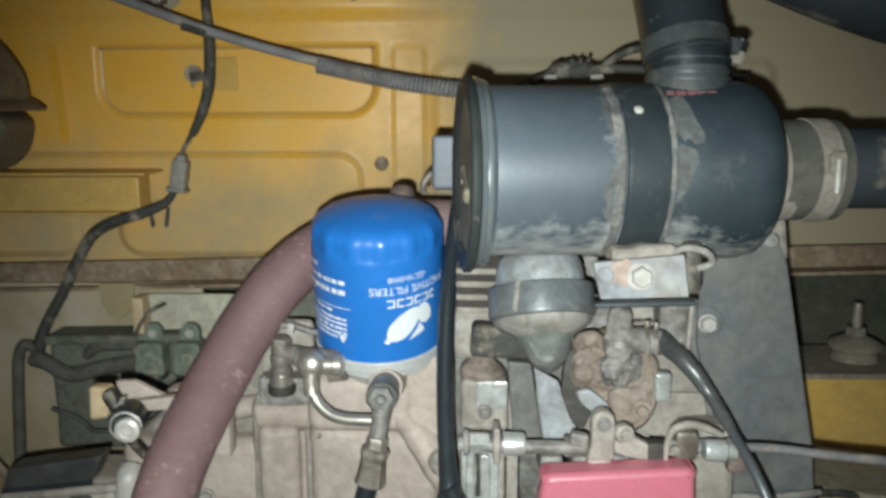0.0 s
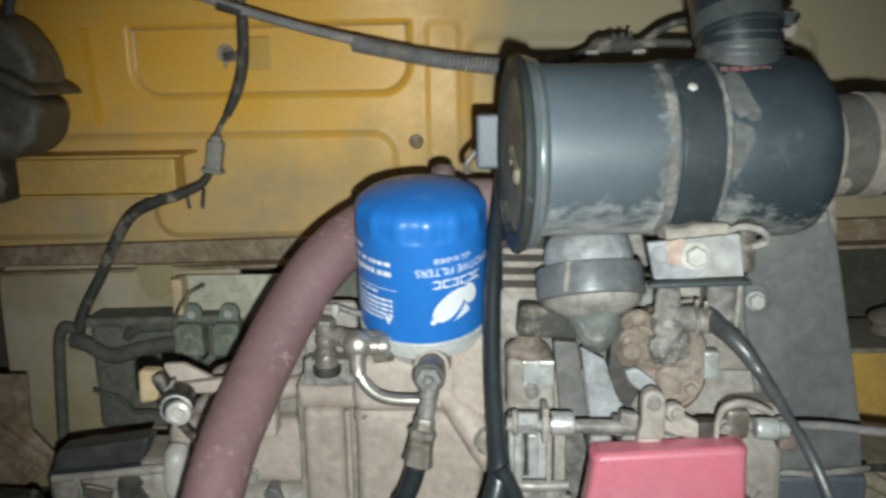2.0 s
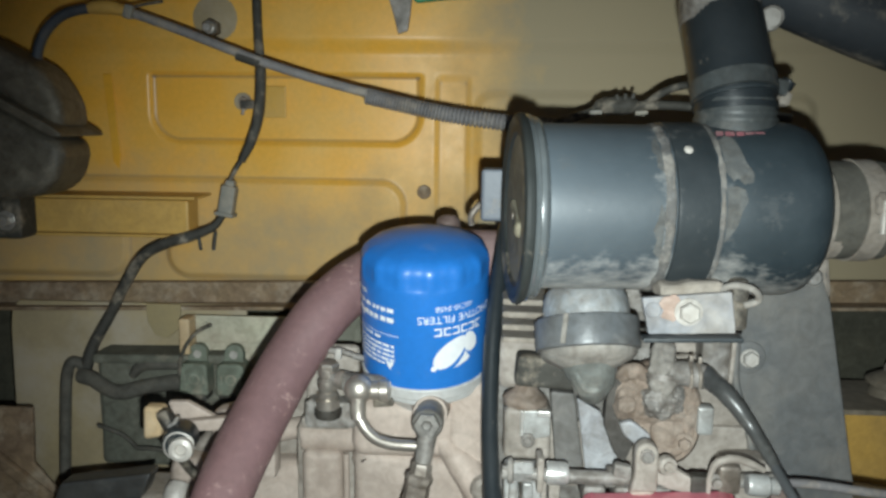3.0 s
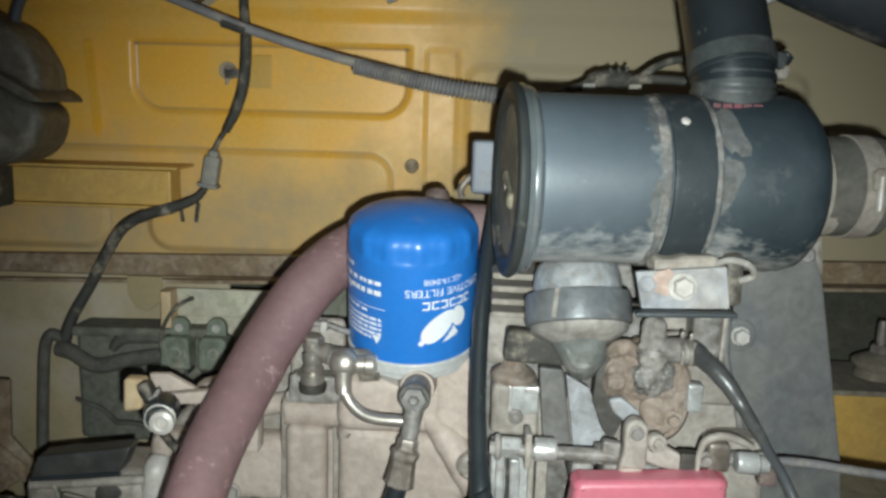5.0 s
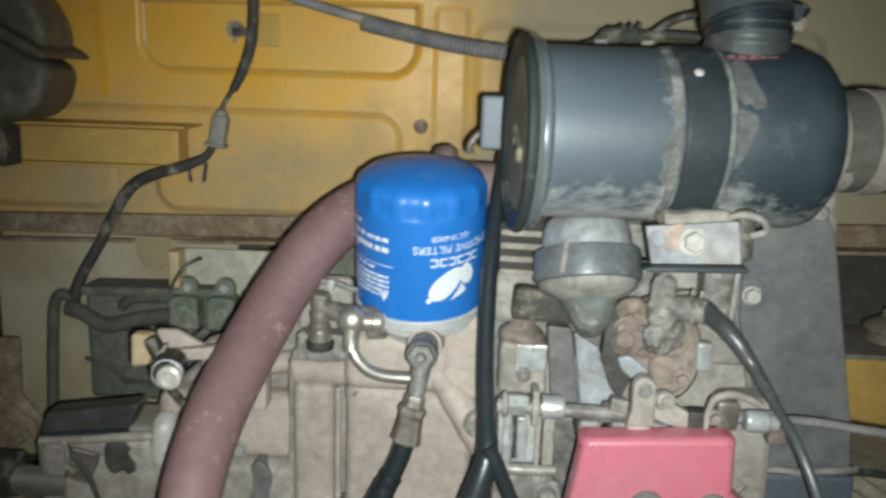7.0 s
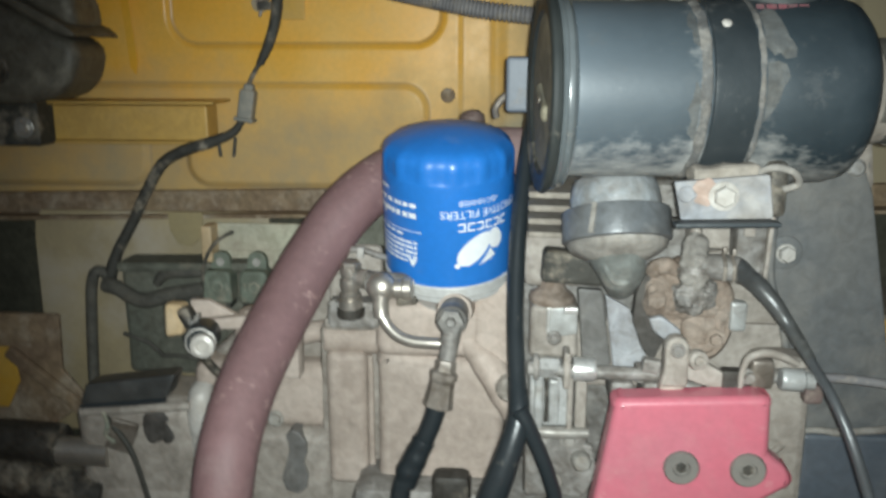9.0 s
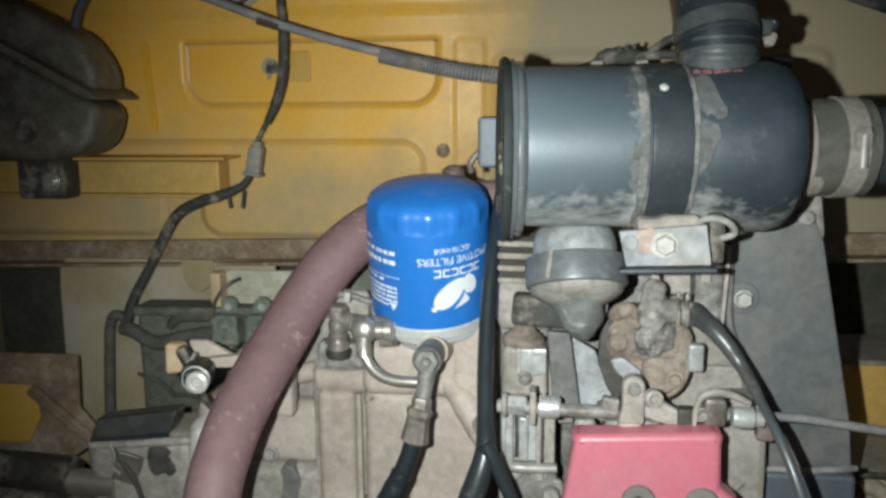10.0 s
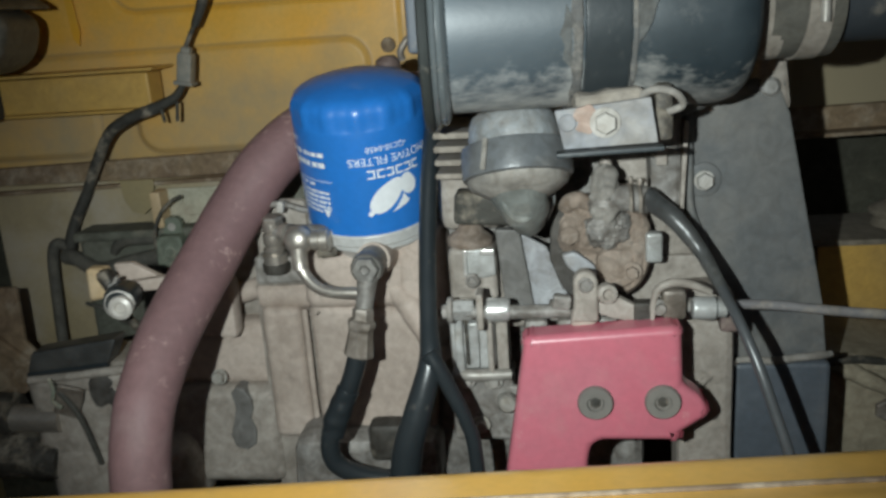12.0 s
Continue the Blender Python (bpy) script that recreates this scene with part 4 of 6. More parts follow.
part("pipe_sleeve", tube([(-0.0860, 0.5695, 0.8030), (-0.0866, 0.5710, 0.8090), (-0.0868, 0.572, 0.8180)], [0.0052, 0.0055, 0.0058], 22), NICKEL, head)
bm = lathe([(0.0085, 0), (0.0098, 0.003), (0.0100, 0.008), (0.0090, 0.0118), (0.0060, 0.0142), (0.0024, 0.0150), (0, 0.0151)], (-0.0872, 0.582, 0.8215), (0.05, -1, 0.15), 36)
part("union_nut", bm, NICKEL, head, "bright domed union nut")
part("union_collar", lathe([(0.0070, 0), (0.0078, 0.001), (0.0078, 0.006), (0.0066, 0.0072), (0.0066, 0.012), (0.0058, 0.013), (0, 0.013)], (-0.0660, 0.577, 0.8215), (-1, 0, 0), 28), NICKEL, head)
part("union_arm", tube([(-0.098, 0.588, 0.8235), (-0.086, 0.586, 0.8225), (-0.066, 0.588, 0.822)], [0.0070, 0.0080, 0.0075], 20), GREYALLOY, head)

pressure_hose = thing("oil_hose", (-0.045, 0.545, 0.75), "black rubber oil hose with a dusty crimped end fitting", "hose")
part("hose_stem", tube([(-0.0380, 0.556, 0.801), (-0.0392, 0.551, 0.790), (-0.0410, 0.548, 0.780)], [0.007, 0.0058, 0.0058], 18), GREYALLOY, pressure_hose)
part("ferrule_hex", lathe([(0.0060, 0), (0.0070, 0.0008), (0.0070, 0.0095), (0.0058, 0.0110), (0, 0.011)], (-0.0419, 0.5455, 0.7725), (0.12, 0.06, 1), 6), FERRULE, pressure_hose)
bm = tube([(-0.0416, 0.5457, 0.7765), (-0.0420, 0.5455, 0.7745), (-0.0426, 0.545, 0.7720), (-0.0432, 0.545, 0.7690), (-0.0442, 0.5445, 0.763), (-0.0458, 0.5435, 0.7535), (-0.0462, 0.5432, 0.7515)], [0.0070, 0.0092, 0.0093, 0.0082, 0.0085, 0.0100, 0.0096], 8, 4)
part("crimp_ferrule", bm, FERRULE, pressure_hose, "brown-grey crimped ferrule", 20)
part("rubber_hose", tube([(-0.0452, 0.5435, 0.757), (-0.0495, 0.542, 0.742), (-0.0565, 0.541, 0.725), (-0.066, 0.54, 0.706), (-0.071, 0.54, 0.687), (-0.066, 0.542, 0.672), (-0.045, 0.548, 0.660), (-0.01, 0.555, 0.652)], 0.0066, 18), RUBBER, pressure_hose)
part("hose_sleeve", lumpy(tube([(-0.0545, 0.541, 0.729), (-0.060, 0.5405, 0.718), (-0.0645, 0.540, 0.708), (-0.068, 0.540, 0.698)], [0.0074, 0.0080, 0.0086, 0.0080], 18), 0.001, 160, 0), RUBBER, pressure_hose)

fitting = thing("fuel_union", (-0.112, 0.60, 0.80), "bright threaded union with clamps on a small bracket", "pipe fitting")
part("union_bracket", lumpy(block((-0.1115, 0.612, 0.7935), (0.038, 0.020, 0.020), bevel=0.003), 0.0006, 90, 1), GREYALLOY, fitting)
part("bracket_wall", lumpy(block((-0.113, 0.624, 0.818), (0.040, 0.010, 0.046), bevel=0.005), 0.0008, 90, 1), ALLOY, fitting)
part("bracket_ear", lumpy(lathe([(0.0085, 0), (0.0085, 0.006), (0.0060, 0.0075), (0.0034, 0.006), (0, 0.006)], (-0.1290, 0.619, 0.8270), (0, -1, 0.1), 24), 0.0004, 150, 0), ALLOY, fitting)
part("union_stem", lathe([(0.0064, 0), (0.0068, 0.003), (0.0084, 0.004), (0.0086, 0.010), (0.0066, 0.0112), (0.0078, 0.0135), (0.0078, 0.0150), (0.0060, 0.0165), (0.0072, 0.0200), (0.0072, 0.0250), (0.0056, 0.0265), (0.0066, 0.0285), (0.0066, 0.0330), (0.004, 0.035), (0, 0.035)],
                         (-0.1130, 0.600, 0.796), (0, 0, 1), 28), NICKEL, fitting, "dull yellowish ribbed steel stem")
part("stem_cup", lathe([(0.0090, 0), (0.0100, 0.002), (0.0100, 0.0065), (0.0085, 0.008), (0, 0.008)], (-0.1130, 0.601, 0.793), (0, 0, 1), 28), DARKMETAL, fitting)
part("stem_nut", lathe([(0.0070, 0), (0.0076, 0.001), (0.0076, 0.007), (0.0064, 0.0082), (0, 0.0082)], (-0.1125, 0.601, 0.826), (0.05, -0.15, 1), 6), NICKEL, fitting)
part("cross_arm", tube([(-0.112, 0.600, 0.8225), (-0.101, 0.594, 0.8230), (-0.088, 0.588, 0.8225)], [0.0048, 0.0052, 0.0068], 18), GREYALLOY, fitting)
part("cross_collar", tube([(-0.1035, 0.595, 0.8228), (-0.0985, 0.5925, 0.8229)], 0.0070, 20, 2), NICKEL, fitting)
part("spill_pipe", tube([(-0.130, 0.614, 0.818), (-0.1270, 0.610, 0.832), (-0.1185, 0.607, 0.8400), (-0.104, 0.606, 0.8405), (-0.092, 0.608, 0.836), (-0.080, 0.614, 0.832)], 0.0024, 12), GREYALLOY, fitting)
part("spill_clip", block((-0.1055, 0.603, 0.8400), (0.005, 0.007, 0.008), (0, 6, 0), 0.0012), DULLBOLT, fitting)
part("small_bolt", hex_head((-0.1265, 0.608, 0.800), (0, -1, 0), 0.0045, 0.004), ZINC, fitting)
olive = thing("olive_box", (-0.12, 0.70, 0.83), "dark olive plastic box behind the hose", "box")
part("box_body", lumpy(block((-0.108, 0.712, 0.836), (0.070, 0.025, 0.030), bevel=0.004), 0.0008, 60, 1), DARKWALL, olive)
part("box_lid", block((-0.108, 0.710, 0.8535), (0.074, 0.03, 0.005), bevel=0.0015), CREAMPLATE, olive)
part("box_wire", tube([(-0.118, 0.69, 0.868), (-0.102, 0.685, 0.862), (-0.094, 0.68, 0.850), (-0.090, 0.68, 0.834)], 0.0020, 8), CABLE, olive)

# ---- engine block and castings ----
engine = thing("engine_block", (-0.05, 0.66, 0.60), "dusty cast-alloy diesel engine block", "engine")
bm = block((-0.06, 0.72, 0.66), (0.17, 0.18, 0.24), bevel=0.010)
part("crankcase", lumpy(bm, 0.002, 30, 1), ALLOY, engine)
bm = block((-0.1215, 0.643, 0.706), (0.031, 0.05, 0.108), bevel=0.007, segments=4)
part("flange_rib", lumpy(bm, 0.0008, 60, 0), PALEALLOY, engine)
bm = tube([(-0.1375, 0.634, 0.7655), (-0.1355, 0.634, 0.7657), (-0.108, 0.634, 0.7662), (-0.07, 0.634, 0.7670), (-0.03, 0.634, 0.7680)], [0.0085, 0.0118, 0.0120, 0.0115, 0.0110], 28)
part("top_rib", lumpy(bm, 0.0005, 80, 0), PALEALLOY, engine)
part("rib_shelf", lumpy(block((-0.118, 0.640, 0.7815), (0.038, 0.045, 0.010), bevel=0.003), 0.0005, 80, 1), ALLOY, engine)
bm = tube([(-0.1035, 0.622, 0.757), (-0.1030, 0.621, 0.730), (-0.1032, 0.621, 0.700), (-0.1030, 0.622, 0.660)], 0.0024, 12)
part("flange_edge", bm, PALEALLOY, engine)
bm = sheet(arc(-0.086, 0.758, 0.010, 90, 180, 5) + arc(-0.086, 0.668, 0.010, 180, 270, 5) + arc(-0.022, 0.672, 0.014, 270, 360, 5) + [(-0.004, 0.70)] + arc(-0.020, 0.742, 0.018, 0, 90, 6), 0.604, 0.05, 0.008, segments=3)
part("timing_cover", lumpy(bm, 0.0012, 40, 0), PALEALLOY, engine, "pale smooth timing cover")
bm = tube([(-0.034, 0.608, 0.780), (-0.026, 0.606, 0.771), (-0.016, 0.603, 0.760), (-0.004, 0.600, 0.744), (0.006, 0.598, 0.728)], [0.006, 0.0085, 0.0115, 0.0130, 0.0125], 28)
part("cover_lug", lumpy(bm, 0.0008, 90, 0), PALEALLOY, engine)
part("lug_boss", lumpy(lathe([(0.0105, 0), (0.0105, 0.005), (0.0085, 0.0075), (0, 0.0078)], (0.000, 0.5905, 0.7490), (0.35, -1, -0.2), 26), 0.0004, 120, 0), ALLOY, engine)
bm = block((-0.010, 0.616, 0.790), (0.038, 0.034, 0.066), bevel=0.009, segments=3)
part("head_lug", lumpy(bm, 0.0008, 60, 1), PALEALLOY, engine)
# the block's flank, sloping away under the hose
bm = sheet([(-0.245, 0.735), (-0.205, 0.775), (-0.165, 0.806), (-0.128, 0.826), (-0.128, 0.700), (-0.245, 0.690)], 0.655, 0.03, 0.010, segments=4)
part("flank", lumpy(bm, 0.0012, 45, 0), ALLOY, engine)
part("flank_web", lumpy(tube([(-0.190, 0.652, 0.752), (-0.165, 0.650, 0.762), (-0.138, 0.648, 0.768)], [0.007, 0.0085, 0.009], 20), 0.0008, 70, 0), PALEALLOY, engine)
bm = block((-0.19, 0.665, 0.715), (0.115, 0.06, 0.055), bevel=0.012, segments=3)
part("side_case", lumpy(bm, 0.0015, 40, 1), PALEALLOY, engine)
bm = block((-0.185, 0.650, 0.650), (0.10, 0.05, 0.085), bevel=0.012, segments=3)
part("side_case_lower", lumpy(bm, 0.0015, 40, 1), ALLOY, engine)
bolt("case_bolt", (-0.1785, 0.6255, 0.7020), (0, -1, 0.2), 0.0052, 0.005, engine, ZINC, 1.2)
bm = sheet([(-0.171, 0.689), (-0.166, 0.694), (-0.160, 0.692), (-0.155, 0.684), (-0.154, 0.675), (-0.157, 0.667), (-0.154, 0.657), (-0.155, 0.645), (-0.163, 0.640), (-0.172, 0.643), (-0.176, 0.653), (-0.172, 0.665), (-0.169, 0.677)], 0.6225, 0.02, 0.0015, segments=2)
part("case_patch", lumpy(bm, 0.0015, 60, 0), STAYBAR, engine, "darker patch on the case")
bm = lumpy(block((-0.06, 0.612, 0.645), (0.11, 0.06, 0.05), bevel=0.012), 0.002, 40, 1)
part("sump_edge", bm, GREYALLOY, engine)
# dark block painting the shade of the recess under the timing cover
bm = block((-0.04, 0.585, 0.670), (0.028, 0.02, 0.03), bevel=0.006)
part("recess_shade_block", bm, DARKMETAL, engine)
bm = block((0.06, 0.70, 0.74), (0.17, 0.16, 0.30), bevel=0.01)
part("cylinder_barrel", lumpy(bm, 0.003, 26, 2), GREYALLOY, engine)
for k in range(4):
    part("cooling_fin", lumpy(block((0.042, 0.608, 0.888 - 0.0085 * k), (0.064, 0.09, 0.0042), (0, 1, 0), 0.0012), 0.0006, 90, 1), CAKED, engine)
bm = block((0.03, 0.615, 0.845), (0.045, 0.05, 0.05), bevel=0.008)
part("rocker_box", lumpy(bm, 0.002, 40, 1), ALLOY, engine)

# ---- fuel injection pump ----
pump = thing("injection_pump", (0.04, 0.57, 0.74), "grimy fuel injection pump with bright unions", "pump")
bm = block((0.029, 0.587, 0.795), (0.032, 0.03, 0.037), bevel=0.004, segments=3)
part("pump_head", lumpy(bm, 0.0006, 90, 2), ALLOY, pump)
# the pump head's white glint is put in as a pale plate
part("head_face", lumpy(sheet([(0.0245, 0.8125), (0.0440, 0.8130), (0.0442, 0.795), (0.0350, 0.7935), (0.0250, 0.7955)], 0.5695, 0.006, 0.0012), 0.0006, 110, 0), PUMPGREY, pump, "pale plate in place of a glint on the pump head")
for x0, x1, z0, z1 in ((0.0235, 0.0262, 0.7960, 0.8135), (0.0350, 0.0440, 0.8095, 0.8138)):
    part("head_ridge", lumpy(block(((x0 + x1) / 2, 0.5680, (z0 + z1) / 2), (x1 - x0, 0.004, z1 - z0), bevel=0.0008), 0.0004, 140, 1), POLISHED, pump)
part("head_plug", lumpy(lathe([(0.0048, 0), (0.0048, 0.003), (0.0036, 0.0044), (0.002, 0.0030), (0, 0.003)], (0.0290, 0.5690, 0.7925), (0, -1, 0.1), 20), 0.0004, 140, 0), GREYALLOY, pump)
part("head_cap", lumpy(lathe([(0.0150, -0.002), (0.0155, 0.001), (0.0150, 0.0035), (0.0120, 0.006), (0.0085, 0.0085), (0.0066, 0.013), (0.0062, 0.019), (0.0050, 0.021), (0.0035, 0.027), (0, 0.0275)], (0.0275, 0.585, 0.8145), (0.06, 0, 1), 30), 0.0008, 130, 0), RUSTCAST, pump)
part("delivery_stem", tube([(0.036, 0.582, 0.835), (0.040, 0.580, 0.85), (0.040, 0.58, 0.868)], [0.006, 0.005, 0.006], 14), GREYALLOY, pump)
bm = block((0.028, 0.568, 0.755), (0.030, 0.028, 0.040), bevel=0.004)
part("pump_body", lumpy(bm, 0.0008, 60, 0), PUMPGREY, pump)
bm = block((0.047, 0.570, 0.752), (0.008, 0.03, 0.044), bevel=0.002)
part("pump_flange", bm, ALLOY, pump)
part("pump_edge", block((0.0395, 0.560, 0.752), (0.004, 0.02, 0.044), bevel=0.0015), ALLOY, pump)
bm = block((0.032, 0.575, 0.705), (0.042, 0.03, 0.050), bevel=0.004)
part("pump_base", lumpy(bm, 0.0015, 60, 1), GREYALLOY, pump)
for x, z in ((0.022, 0.728), (0.040, 0.727), (0.030, 0.695)):
    bolt("pump_bolt", (x, 0.556, z), (0, -1, 0), 0.0042, 0.004, pump, ZINC)
for x, w, z0, z1 in ((0.0195, 0.006, 0.736, 0.773), (0.0290, 0.007, 0.738, 0.770)):
    part("pump_rib", lumpy(block((x, 0.5535, (z0 + z1) / 2), (w, 0.008, z1 - z0), bevel=0.002), 0.0008, 110, 1), PUMPGREY, pump)
part("pump_slot", lumpy(block((0.0245, 0.5548, 0.755), (0.003, 0.004, 0.032), bevel=0.001), 0.0005, 110, 1), DARKMETAL, pump)
part("pump_banjo", tube([(0.014, 0.553, 0.7335), (0.028, 0.551, 0.7330), (0.052, 0.553, 0.7325)], [0.0035, 0.0042, 0.0035], 14), ZINC, pump, "bright cross union")
part("pump_gland", lathe([(0.0065, 0), (0.0065, 0.006), (0.005, 0.008), (0, 0.008)], (0.048, 0.556, 0.7125), (0.1, -1, 0), 20), ZINC, pump)
part("pump_bracket", lumpy(sheet([(0.038, 0.722), (0.056, 0.720), (0.060, 0.700), (0.052, 0.684), (0.040, 0.690)], 0.560, 0.006, 0.002), 0.0008, 90, 0), GREYALLOY, pump)

linkage = thing("throttle_linkage", (0.08, 0.53, 0.78), "dusty steel throttle shaft with levers and clamps", "linkage")
part("shaft", tube([(0.012, 0.540, 0.7815), (0.06, 0.536, 0.7815), (0.12, 0.533, 0.7830), (0.185, 0.532, 0.7850)], 0.0045, 16), GREYALLOY, linkage)
part("shaft_nut", lathe([(0.0068, 0), (0.0070, 0.001), (0.0070, 0.011), (0.0058, 0.0125), (0, 0.0125)], (0.019, 0.540, 0.7825), (1, 0, 0), 6, phase=0.35), POLISHED, linkage)
part("shaft_nut", lathe([(0.0074, 0), (0.0076, 0.001), (0.0076, 0.012), (0.0062, 0.014), (0, 0.014)], (0.040, 0.538, 0.7825), (1, 0, 0), 18), POLISHED, linkage)
part("shaft_collar", lumpy(block((0.0358, 0.539, 0.783), (0.0045, 0.016, 0.024), bevel=0.0015), 0.0005, 120, 1), ALLOY, linkage)
part("shaft_ring", lathe([(0.0078, 0), (0.0084, 0.001), (0.0084, 0.003), (0.0070, 0.004), (0, 0.004)], (0.0150, 0.540, 0.7825), (1, 0, 0), 24), GREYALLOY, linkage)
bm = sheet(arc(0.1000, 0.8040, 0.0072, 0, 180, 10) + [(0.0930, 0.790), (0.0905, 0.779), (0.1075, 0.779), (0.1070, 0.790)], 0.520, 0.010, 0.0022, segments=3)
part("lug_plate", lumpy(bm, 0.0005, 90, 0), ALLOY, linkage)
part("lug_eye", lathe([(0.0046, 0), (0.0046, 0.0015), (0.0036, 0.0024), (0.0026, 0.0014), (0, 0.0014)], (0.1000, 0.5202, 0.8030), (0, -1, 0), 24), GREYALLOY, linkage)
part("lug_foot", lumpy(block((0.0985, 0.527, 0.7745), (0.015, 0.012, 0.015), bevel=0.003), 0.0006, 110, 1), PALEALLOY, linkage)
part("lever", lumpy(sheet([(0.1070, 0.7975), (0.1180, 0.7945), (0.1290, 0.7880), (0.1345, 0.7860), (0.1345, 0.7765), (0.1160, 0.7790), (0.1070, 0.7830)], 0.524, 0.007, 0.002), 0.0006, 100, 0), ALLOY, linkage)
part("lever_eye", lathe([(0.0062, 0), (0.0064, 0.003), (0.0056, 0.006), (0.0034, 0.0068), (0.0022, 0.0052), (0, 0.005)], (0.1120, 0.5245, 0.7965), (0.15, -1, 0.1), 26), ALLOY, linkage)
part("lever_tab", lumpy(block((0.0860, 0.527, 0.7905), (0.011, 0.008, 0.009), (0, 8, 0), 0.0018), 0.0006, 110, 1), GREYALLOY, linkage)
part("back_plate", lumpy(sheet([(0.045, 0.800), (0.182, 0.800), (0.184, 0.752), (0.045, 0.752)], 0.586, 0.008, 0.003), 0.0016, 60, 1), ALLOY, linkage)
part("stop_bolt", lathe([(0.0048, 0), (0.0048, 0.006), (0.0030, 0.0072), (0.0030, 0.010), (0, 0.010)], (0.1420, 0.528, 0.7865), (0.1, -1, 0.05), 22), GREYALLOY, linkage)
part("clamp_saddle", lumpy(tube([(0.1385, 0.522, 0.776), (0.1392, 0.522, 0.790), (0.1425, 0.522, 0.7990), (0.1510, 0.522, 0.8020), (0.1610, 0.522, 0.8005), (0.1720, 0.524, 0.7950)], [0.0014, 0.0018, 0.0024, 0.0028, 0.0026, 0.002], 14), 0.0004, 120, 0), ALLOY, linkage)
part("rubber_block", lumpy(block((0.1515, 0.527, 0.788), (0.014, 0.012, 0.019), bevel=0.003), 0.0008, 90, 1), FERRULE, linkage)
part("dark_spacer", block((0.134, 0.527, 0.783), (0.012, 0.01, 0.014), bevel=0.002), DARKMETAL, linkage)
part("gland_nut", lathe([(0.0058, 0), (0.0068, 0.002), (0.0068, 0.0125), (0.0052, 0.014), (0.0052, 0.019), (0, 0.019)], (0.1610, 0.520, 0.7870), (1, 0, -0.05), 16), PUMPGREY, linkage)
part("thin_cable", tube([(0.176, 0.521, 0.7865), (0.192, 0.526, 0.7862), (0.212, 0.529, 0.7838), (0.232, 0.531, 0.7805), (0.256, 0.534, 0.7765), (0.279, 0.537, 0.7730), (0.34, 0.556, 0.757), (0.42, 0.59, 0.738)], [0.0026, 0.0029, 0.0029, 0.0029, 0.0030, 0.0032, 0.0034, 0.0034], 14), LOOMGREY, linkage, "dusty grey throttle cable")
for x in (0.070, 0.090, 0.112, 0.128):
    part("base_boss", lumpy(block((x, 0.545, 0.770), (0.015, 0.03, 0.016), bevel=0.004), 0.001, 100, 1), GREYALLOY, linkage)

part("side_column", lumpy(block((0.176, 0.575, 0.70), (0.036, 0.03, 0.17), bevel=0.006), 0.002, 50, 2), ALLOY, engine)

# ---- red guard with two bushes ----
guard = thing("belt_guard", (0.11, 0.51, 0.69), "faded red painted steel guard with two grey bushes", "guard")
outline = (arc(0.0675, 0.771, 0.005, 180, 90, 4) + arc(0.1485, 0.7755, 0.005, 90, 0, 4) + [(0.1545, 0.744), (0.1665, 0.735)] + arc(0.163, 0.727, 0.006, 30, -45, 4) +
           [(0.152, 0.7125)] + arc(0.150, 0.711, 0.003, -20, -90, 3) + [(0.106, 0.7085), (0.1005, 0.7045), (0.0985, 0.695), (0.098, 0.60), (0.035, 0.60), (0.0475, 0.68)])
part("guard_plate", sheet(outline, 0.506, 0.022, 0.0048, segments=4), REDPAINT, guard)
for x, z in ((0.1035, 0.7345), (0.1425, 0.7345)):
    bm = lathe([(0.0106, 0.0), (0.0106, 0.002), (0.0096, 0.0034), (0.0052, 0.0034), (0.0044, 0.0010), (0, 0.0008)], (x, 0.5062, z), (0, -1, 0), 36)
    bush = part("bush", bm, BUSHGREY, guard, "grey rubber bush")
    part("bush_screw", hex_head((x, 0.5055, z), (0, -1, 0), 0.0034, 0.0012), DARKMETAL, bush)

# ---- air cleaner ----
AY, AZ = 0.530, 0.957
TURN_CLEANER = Matrix.Translation((0.105, AY, AZ - 0.0014)) @ pose(0, 0, 0, 0, 0.4, 6.0) @ Matrix.Diagonal((1.0, 1.02, 1.02, 1)) @ Matrix.Translation((-0.1065, -AY, -AZ))


def turned(bm):
    bm.transform(TURN_CLEANER)
    return bm


cleaner = thing("air_cleaner", (0.105, AY, 0.905), "dusty satin-black cylindrical air cleaner with a strap", "air cleaner")
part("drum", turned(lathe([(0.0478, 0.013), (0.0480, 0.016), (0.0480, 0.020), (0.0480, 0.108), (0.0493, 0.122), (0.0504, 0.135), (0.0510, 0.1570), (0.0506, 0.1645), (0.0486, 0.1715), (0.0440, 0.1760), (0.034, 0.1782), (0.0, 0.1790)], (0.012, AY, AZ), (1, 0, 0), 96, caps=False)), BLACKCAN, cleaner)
part("rim_band", turned(lathe([(0.0425, 0.0075), (0.0430, 0.0030), (0.0450, 0.0012), (0.0480, 0.0016), (0.0500, 0.0014), (0.0530, 0.0), (0.0550, 0.0010), (0.0558, 0.0030), (0.0552, 0.0050), (0.0535, 0.0062), (0.0515, 0.0068), (0.047, 0.0072)], (0.0142, AY, AZ - 0.002), (1, 0, 0), 96, caps=False)), RIMBLACK, cleaner, "thick black rim clamp")
cap = part("end_cap", turned(lathe([(0.0495, 0.003), (0.0470, 0.004), (0.0456, 0.014), (0.0400, 0.0185), (0.0290, 0.0185), (0.0240, 0.0145), (0.010, 0.0135), (0, 0.0132)], (0.0142, AY, AZ - 0.002), (1, 0, 0), 72)), CAPDUST, cleaner, "dished dusty end cap")
